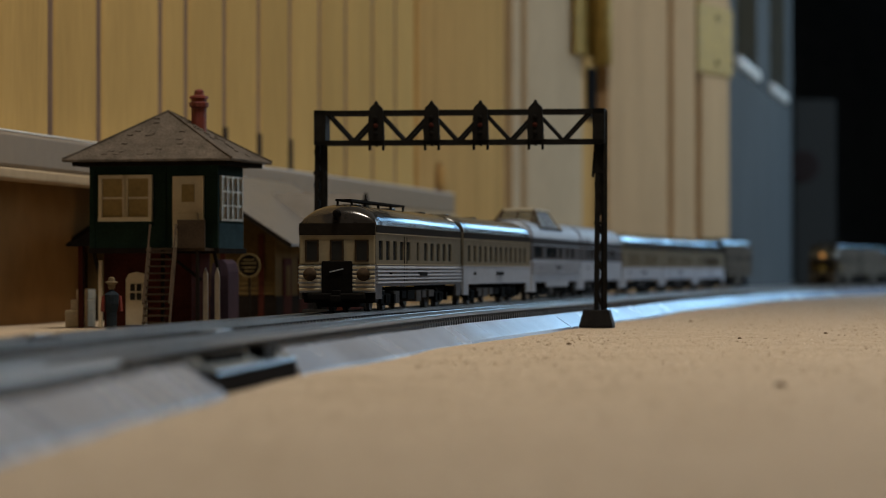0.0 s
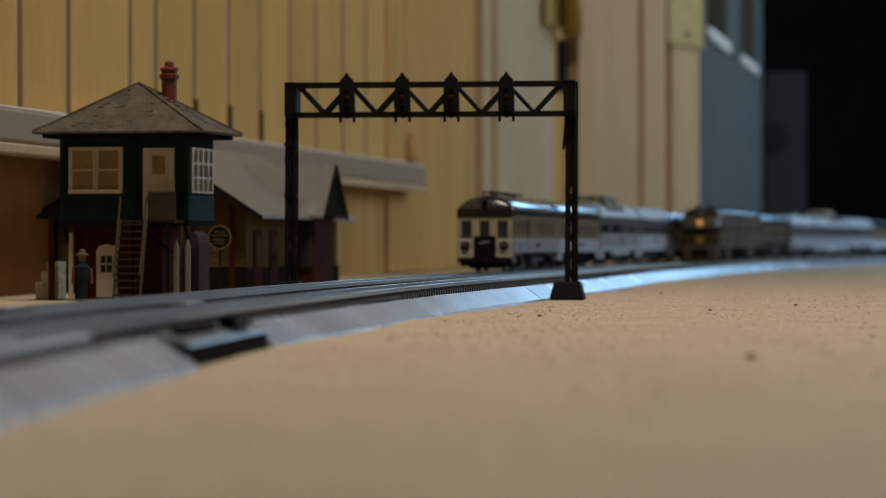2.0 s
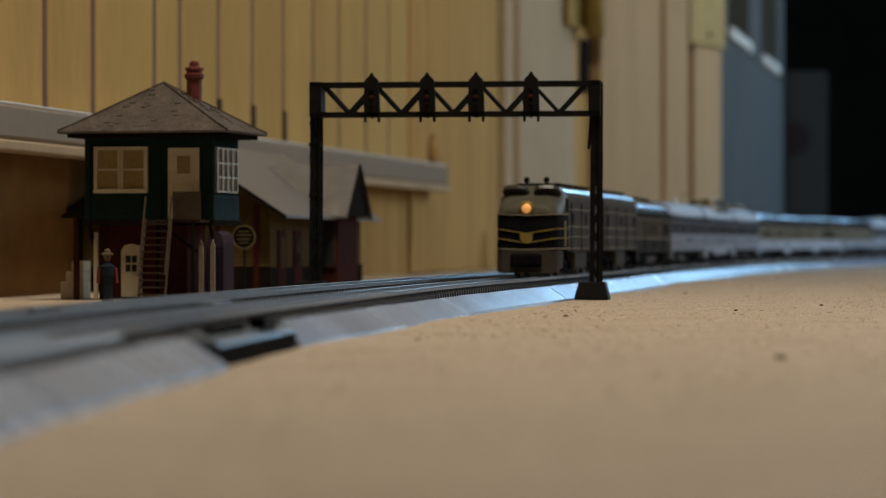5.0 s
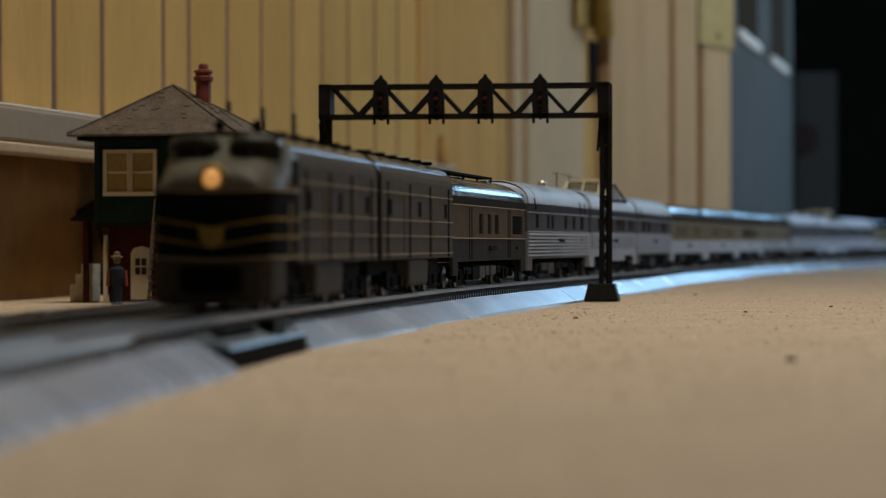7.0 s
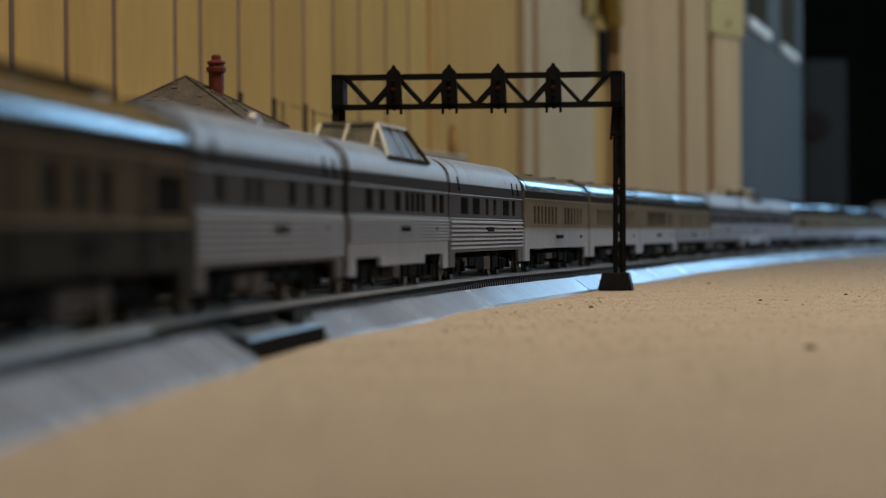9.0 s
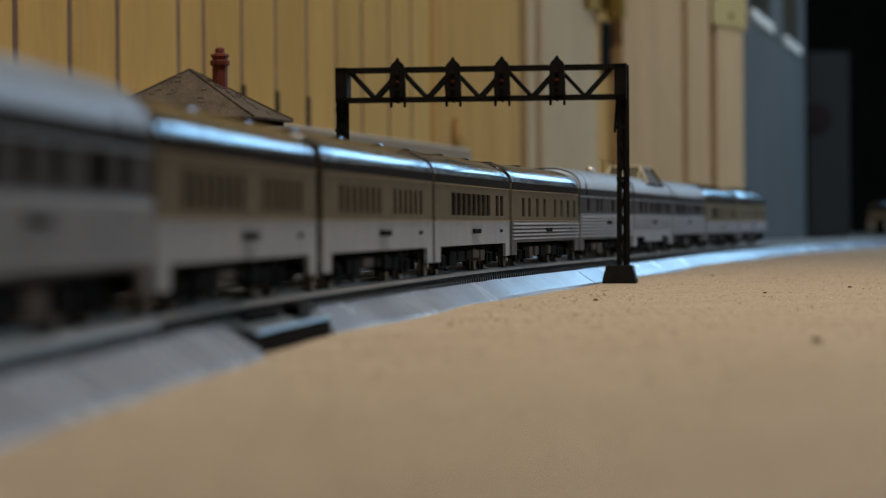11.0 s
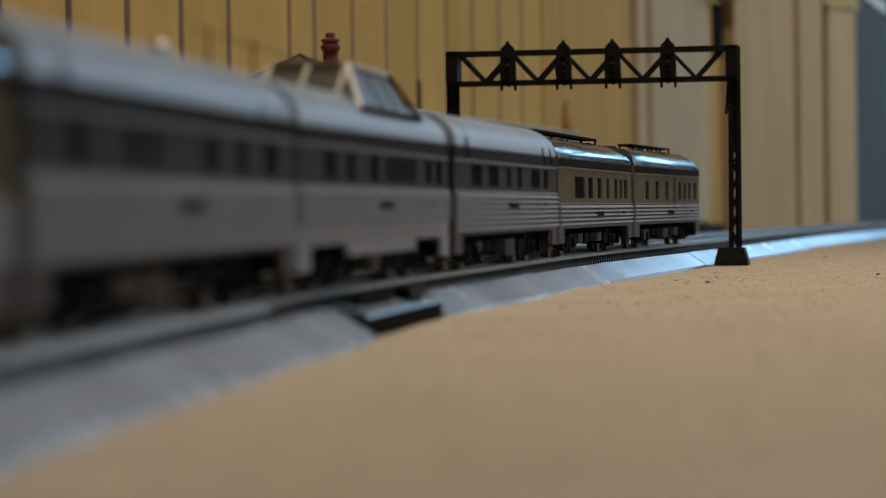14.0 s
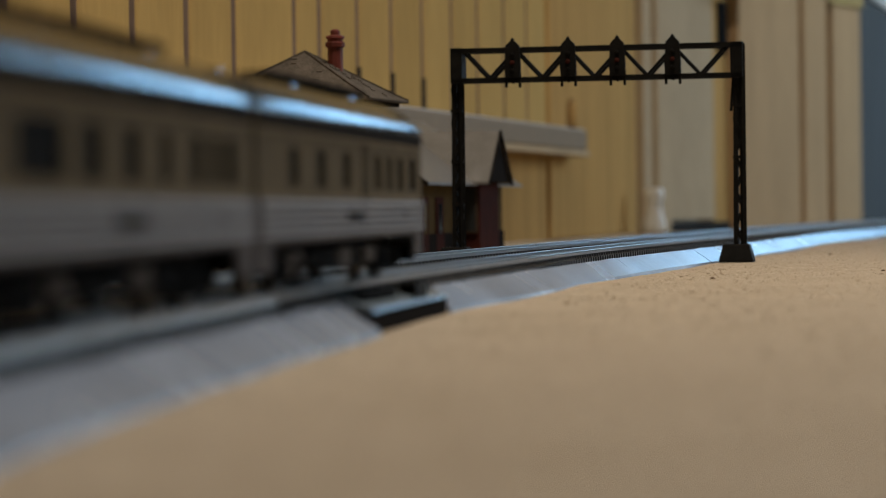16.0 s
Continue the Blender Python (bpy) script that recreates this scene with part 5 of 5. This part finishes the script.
def build_tower():
    g = thing("signal_tower", "dark green two-storey signal tower with grey hip roof and brick chimney", "building", at=pose(-0.1464, 1.4335, 0.0, 0, 0, -15))
    hw, dp = 0.0335, 0.040
    z0, z1 = 0.0392, 0.0832
    part("lower_wall", box(-hw + 0.003, 0.0170, 0.008, dp - 0.004, -0.0005, z0 + 0.001), MAROON, g, "maroon ground floor wall")
    up = part("upper_wall", box(-hw, hw, 0.0, dp, z0, z1), GREEN, g, "dark green upper storey")
    for x in (-hw, 0.0050, hw - 0.0005):
        part("corner_board", box(x - 0.0014, x + 0.0014, -0.0010, 0.0014, z0, z1), GREEN, g)
    part("floor_band", box(-hw - 0.0016, hw + 0.0016, -0.0016, dp + 0.0016, z0 - 0.0016, z0 + 0.001), WOODBLACK, g)
    part("eave_board", box(-hw - 0.008, hw + 0.008, -0.008, dp + 0.008, z1 - 0.0012, z1 + 0.0010), WOODBLACK, g)
    roof = part("roof", hip_roof(-hw - 0.0120, hw + 0.0120, -0.0120, dp + 0.0120, z1 + 0.0008, 0.0002, 0.1108), SHINGLE, g, "rough grey shingle roof")
    rng = random.Random(7)
    # raised shingles on the two slopes that show
    me = None
    for face in range(2):
        for k in range(18):
            t = rng.uniform(0.08, 0.88)
            u = rng.uniform(-1, 1) * (1 - t) * 0.75
            if face == 0:
                p0, nrm = Vector((u * (hw + 0.0120), -0.0120 + t * (0.0120 + dp / 2), z1 + 0.0016 + t * 0.0262)), Vector((0, -0.0275, 0.0405))
                ax = Vector((1, 0, 0))
            else:
                p0, nrm = Vector((hw + 0.0120 - t * (hw + 0.011), dp / 2 + u * (dp / 2 + 0.0120), z1 + 0.0016 + t * 0.0262)), Vector((0.0275, 0, 0.052))
                ax = Vector((0, 1, 0))
            nrm.normalize()
            ay = nrm.cross(ax)
            m = Matrix((ax, ay, nrm)).transposed().to_4x4()
            m.translation = p0
            if me is None:
                ob = part("shingle", box(-0.0016, 0.0016, -0.0010, 0.0010, -0.0008, 0.0003), SHINGLE, roof)
                me = ob.data
                ob.matrix_basis = m
            else:
                same("shingle", me, roof, m)
    for sx, sy in ((-1, -1), (1, -1), (1, 1)):
        a = Vector((sx * (hw + 0.0118), dp / 2 + sy * (dp / 2 + 0.0118), z1 + 0.0022))
        b = Vector((0.0, dp / 2, 0.1110))
        part("hip_ridge", bar(a, a.lerp(b, 0.16) - Vector((0, 0, 0.0003)), 0.0011, bm=bar(a.lerp(b, 0.16) - Vector((0, 0, 0.0003)), b, 0.0011)), SHINGLE, roof)
    cx, cy = 0.0145, 0.026
    part("chimney", lathe([(0.0040, 0.094), (0.0040, 0.1125), (0.0050, 0.1132), (0.0052, 0.1152), (0.0041, 0.1158), (0.0041, 0.1170), (0.0050, 0.1176), (0.0048, 0.1186), (0.0026, 0.1192), (0.0025, 0.1214), (0.0014, 0.1222)], 12, m=Matrix.Translation((cx, cy, 0))), BRICKRED, g, "brick red chimney with moulded cap")
    # double window, door, side windows
    sash_window(g, -0.0222, 0.0555, 0.0122, 0.0205, -0.0006, 1, 2)
    sash_window(g, -0.0082, 0.0555, 0.0122, 0.0205, -0.0006, 1, 2)
    door = part("door", box(0.0101, 0.0268, -0.0014, 0.0008, 0.0405, 0.0767, bevel=0.0003), TRIM, g, "ivory panelled door")
    part("door_pane", box(0.0153, 0.0220, -0.0019, -0.0010, 0.0635, 0.0724), bpy.data.materials["lit_room_pane"], door)
    part("door_panel", box(0.0130, 0.0240, -0.0020, -0.0010, 0.0435, 0.0580, bevel=0.0004), TRIM, door)
    bm = bmesh.new()
    for k in range(5):
        y = 0.0050 + k * 0.0078
        box(hw - 0.0002, hw + 0.0012, y - 0.0007, y + 0.0007, 0.0550, 0.0770, bm)
    for z in (0.0546, 0.0618, 0.0690, 0.0764):
        box(hw - 0.0002, hw + 0.0011, 0.0045, 0.0370, z - 0.0005, z + 0.0006, bm)
    glass = part("side_window", box(hw - 0.0003, hw + 0.0003, 0.0047, 0.0368, 0.0550, 0.0768), bpy.data.materials["lit_room_pane"], g)
    part("mullion", bm, TRIM, glass, "ivory window bars")
    for k in range(8):
        z = 0.0400 + k * 0.0016
        part("clapboard", loft([[(hw, y, z), (hw + 0.0010, y, z), (hw + 0.0003, y, z + 0.0016), (hw, y, z + 0.0016)] for y in (0.001, dp - 0.001)]), TEAL, up)
    # stairs, landing and rail
    part("landing", box(0.0010, 0.0325, -0.0150, -0.0010, z0 - 0.0005, z0 + 0.0010), STAIRBROWN, g)
    part("rail_panel", box(0.0180, 0.0325, -0.0156, -0.0142, z0 + 0.001, z0 + 0.0150), STAIRBROWN, g, "brown landing rail panel")
    st = part("staircase", bar((0.0035, -0.0150, z0 + 0.0005), (0.0123, -0.0480, 0.0008), 0.0010, 0.0030, bm=bar((0.0172, -0.0150, z0 + 0.0005), (0.0260, -0.0480, 0.0008), 0.0010, 0.0030)), STAIRBROWN, g, "steep brown stair stringers")
    for k in range(11):
        t = (k + 0.5) / 11
        x, y, z = 0.0035 + 0.0088 * t, -0.0150 - 0.033 * t, z0 - (z0 - 0.001) * t
        part("tread", box(x, x + 0.0137, y - 0.0022, y + 0.0014, z, z + 0.0009), STAIRBROWN, st)
    for x in (0.0035, 0.0172):
        part("handrail", bar((x, -0.0150, z0 + 0.0125), (x + 0.0088, -0.0480, 0.0125), 0.0010), STAIRBROWN, st)
    part("stair_bracket", bar((0.0100, -0.0145, z0), (0.0260, -0.0020, 0.0240), 0.0014), WOODBLACK, g)
    for x in (0.0100, 0.0285):
        part("landing_post", bar((x, -0.0145, 0.0), (x, -0.0145, z0), 0.0016), WOODBLACK, g)
    # lean-to roof, lower door, pickets, posts
    lean = part("lean_to_roof", loft([[(-hw + 0.001, y, 0.0532), (-hw - 0.0165, y, 0.0425), (-hw - 0.0165, y, 0.0412), (-hw + 0.001, y, 0.0516)] for y in (0.004, dp - 0.004)]), WOODBLACK, g, "dark lean-to roof")
    part("lean_to_post", box(-hw - 0.0105, -hw - 0.0080, 0.006, 0.0085, -0.0005, 0.0415), MAROON, g)
    part("white_post", box(-hw + 0.0015, -hw + 0.0035, 0.0035, 0.0055, -0.0005, 0.0340, bevel=0.0003), TRIM, g)
    ring = [(-0.0056, 0), (0.0056, 0), (0.0056, 0.0235), (0.0040, 0.0262), (0.0, 0.0272), (-0.0040, 0.0262), (-0.0056, 0.0235)]
    low = part("lower_door", loft([[(-0.0125 + x, y, 0.001 + z) for x, z in ring] for y in (0.0066, 0.0084)]), TRIM, g, "ivory arched lower door")
    for i in (-1, 1):
        for j in range(2):
            part("pane", box(-0.0125 + i * 0.0017 - 0.0012, -0.0125 + i * 0.0017 + 0.0012, 0.0060, 0.0070, 0.0138 + j * 0.0046, 0.0174 + j * 0.0046), PANE, low)
    for x in (0.0295, 0.0357):
        part("picket", loft([[(x - 0.0012, y, -0.0005), (x + 0.0012, y, -0.0005), (x + 0.0012, y, 0.0265), (x, y, 0.0305), (x - 0.0012, y, 0.0265)] for y in (-0.0060, -0.0048)]), PICKET, g, "pointed grey-brown picket")
    for x in (-hw + 0.001, hw - 0.001):
        part("brace", bar((x, 0.0060, z0 - 0.012), (x, -0.0010, z0 - 0.001), 0.0015), WOODBLACK, g)


def build_station():
    """Station behind the tower: gable end towards the viewer, a cross gable towards the tracks."""
    g = thing("station", "dark ochre and maroon railway station with grey gable roofs", "building", at=pose(-0.1523, 1.644, 0.0, 0, 0, -9))
    hw, ridge, eave, depth = 0.0680, 0.0888, 0.0445, 0.30
    t = 0.0016
    for sx in (-1, 1):
        part("roof", loft([[(0, y, ridge), (sx * hw, y, eave), (sx * hw, y, eave - t), (0, y, ridge - t * 1.4)] for y in (-0.012, depth)]), STATIONROOF, g, "grey roof slope")
    part("rake_board", bar((0.0, -0.0125, ridge - 0.0015), (hw, -0.0125, eave - 0.0015), 0.0012, 0.0024, bm=bar((0.0, -0.0125, ridge - 0.0015), (-hw, -0.0125, eave - 0.0015), 0.0012, 0.0024)), WOODBLACK, g)
    wx = 0.0560
    ring = [(-wx, -0.0005), (wx, -0.0005), (wx, eave + 0.006), (0, ridge - 0.004), (-wx, eave + 0.006)]
    part("wall", loft([[(x, y, z) for x, z in ring] for y in (0.0, depth - 0.012)]), OCHRE, g, "ochre clapboard wall")
    for k in range(22):
        z = 0.0150 + k * 0.0028
        half = wx if z < eave + 0.005 else wx * max(0.05, (ridge - 0.006 - z) / (ridge - eave - 0.012))
        part("clapboard", loft([[(x, -0.0002, z), (x, -0.0009, z), (x, -0.0003, z + 0.0026)] for x in (-half, half)]), OCHRE, g)
    part("wainscot", box(-wx - 0.0008, wx + 0.0008, -0.0012, depth - 0.01, -0.0005, 0.0140), WOODBLACK, g, "dark tarred wainscot")
    for x in (0.0, 0.0250, 0.0480):
        part("corner_board", box(x - 0.0016, x + 0.0016, -0.0018, 0.001, 0.0, 0.050), MAROON, g)
    for y in (0.030, 0.075):
        d = part("side_door", box(wx - 0.0006, wx + 0.0010, y - 0.011, y + 0.011, 0.0, 0.036, bevel=0.0003), MAROON, g)
        part("side_pane", box(wx + 0.0006, wx + 0.0014, y - 0.005, y + 0.005, 0.014, 0.032), OCHRE if y < 0.05 else PANE, d)
    # cross gable
    y0, yc, y1 = 0.130, 0.170, 0.210
    xr = 0.0774
    rz, ez = 0.0783, 0.0455
    for s, ye in ((-1, y0), (1, y1)):
        part("wing_roof", loft([[(x, yc, rz), (x, ye, ez), (x, ye, ez - t), (x, yc, rz - t * 1.4)] for x in (0.014, xr)]), STATIONROOF, g, "grey cross gable slope")
    ring = [(y0 + 0.008, -0.0005), (y1 - 0.008, -0.0005), (y1 - 0.008, ez + 0.004), (yc, rz - 0.004), (y0 + 0.008, ez + 0.004)]
    part("wing_wall", loft([[(x, y, z) for y, z in ring] for x in (0.03, xr - 0.008)]), MAROON, g, "dark maroon wing wall")
    part("wing_rake", bar((xr, yc, rz - 0.001), (xr, y0, ez - 0.001), 0.0012, 0.0030, bm=bar((xr, yc, rz - 0.001), (xr, y1, ez - 0.001), 0.0012, 0.0030)), WOODBLACK, g)
    part("wing_gable", loft([[(x, y0 + 0.002, ez), (x, yc, rz - 0.002), (x, y1 - 0.002, ez)] for x in (xr - 0.007, xr - 0.0015)]), WOODBLACK, g)
    for x in (0.0610,):
        w = part("bay_window", box(x - 0.0060, x + 0.0060, y0 + 0.0066, y0 + 0.0076, 0.0150, 0.0410), PANE, g)
        bm = bmesh.new()
        for dx in (-0.0064, 0.0064):
            box(x + dx - 0.0007, x + dx + 0.0007, y0 + 0.0058, y0 + 0.0072, 0.0140, 0.0420, bm)
        box(x - 0.007, x + 0.007, y0 + 0.0058, y0 + 0.0072, 0.0136, 0.0150, bm)
        box(x - 0.007, x + 0.007, y0 + 0.0058, y0 + 0.0072, 0.0408, 0.0422, bm)
        part("frame", bm, STAIRBROWN, w)
    # hanging oval sign
    sign = thing("oval_sign", "dark oval sign with a gilt rim and unreadable lettering", "sign", at=pose(-0.1083, 1.580, 0.0318, 0, 0, -8))
    m = Matrix.Rotation(radians(90), 4, "X")
    part("board", lathe([(0.0065, 0.0), (0.0065, 0.0010)], 28, m=m), WOODBLACK, sign)
    bm = bmesh.new()
    n = 28
    rings = []
    for k in range(n + 1):
        a = 2 * math.pi * k / n
        rings.append([(r * math.cos(a), y, r * math.sin(a)) for r, y in ((0.0060, -0.0010), (0.0068, -0.0010), (0.0068, -0.0018), (0.0060, -0.0018))])
    loft(rings, bm, caps=False)
    part("rim", bm, SIGNRIM, sign, "dull gilt rim")
    for z, w in ((0.0031, 0.0030), (0.0012, 0.0044), (-0.0012, 0.0036), (-0.0032, 0.0026)):
        part("lettering_bar", box(-w, w, -0.0016, -0.0008, z - 0.0003, z + 0.0003), SIGNRIM, sign)
    part("post", box(-0.0005, 0.0005, -0.0002, 0.0012, -0.0320, 0.0060), WOODBLACK, sign)
    # lilac shed
    shed = thing("small_shed", "lilac ribbed shed with rounded top", "shed", at=pose(-0.1190, 1.505, 0.0, 0, 0, -12))
    ring = [(-0.0048, 0.0), (0.0048, 0.0), (0.0048, 0.0290), (0.0038, 0.0330), (0.0015, 0.0352), (-0.0015, 0.0352), (-0.0038, 0.0330), (-0.0048, 0.0290)]
    part("body", loft([[(x, y, z - 0.0005) for x, z in ring] for y in (0.0, 0.02)]), LILAC, shed)
    for k in range(14):
        z = 0.0012 + k * 0.0019
        part("rib", box(-0.0049, 0.0049, -0.0007, 0.0003, z, z + 0.0010), LILAC, shed)
    # stone steps
    steps = thing("stone_steps", "pale stone steps beside the tower", "steps", at=pose(-0.1915, 1.49, 0.0, 0, 0, -6))
    for k, (a, h) in enumerate(((-0.0065, 0.0080), (-0.0035, 0.0135), (-0.0005, 0.0190))):
        part("step", box(a, 0.0058, -0.006, 0.012, -0.0008 if k == 0 else (0.0080, 0.0135)[k - 1], h, bevel=0.0006), STONE, steps)
    # figurine, one plain shape
    fig = lathe([(0.0036, 0.0), (0.0030, 0.0010), (0.0030, 0.0080), (0.0042, 0.0120), (0.0044, 0.0160), (0.0016, 0.0178), (0.0015, 0.0184), (0.0021, 0.0194), (0.0021, 0.0206), (0.0036, 0.0214), (0.0034, 0.0219), (0.0020, 0.0222), (0.0017, 0.0236), (0.0004, 0.0240)], 14, scale_y=0.7)
    for sx in (-1, 1):
        bar((sx * 0.0046, 0, 0.0155), (sx * 0.0052, -0.0008, 0.0085), 0.0016, bm=fig)
    bmesh.ops.scale(fig, vec=(0.74, 0.9, 0.94), verts=fig.verts)
    f = tagged(part("figurine", fig, FIGUREBLUE, smooth=False), "small painted plastic figurine standing by the tower", "figurine")
    f.data.materials.append(FIGUREHAT)
    f.data.materials.append(BRICKRED)
    for p in f.data.polygons:
        c = p.center
        p.material_index = 1 if c.z > 0.0174 else 2 if abs(c.x) > 0.0027 and c.z > 0.0090 else 0
    f.matrix_basis = pose(-0.1612, 1.375, -0.0004, 0, 0, 10) @ Matrix.Scale(1.16, 4)


build_room()
build_lamp_fitting()
build_wall()
build_bridge()
build_tower()
build_station()
CARS, BACK = build_trains()
build_tracks()
build_grains()
motions()
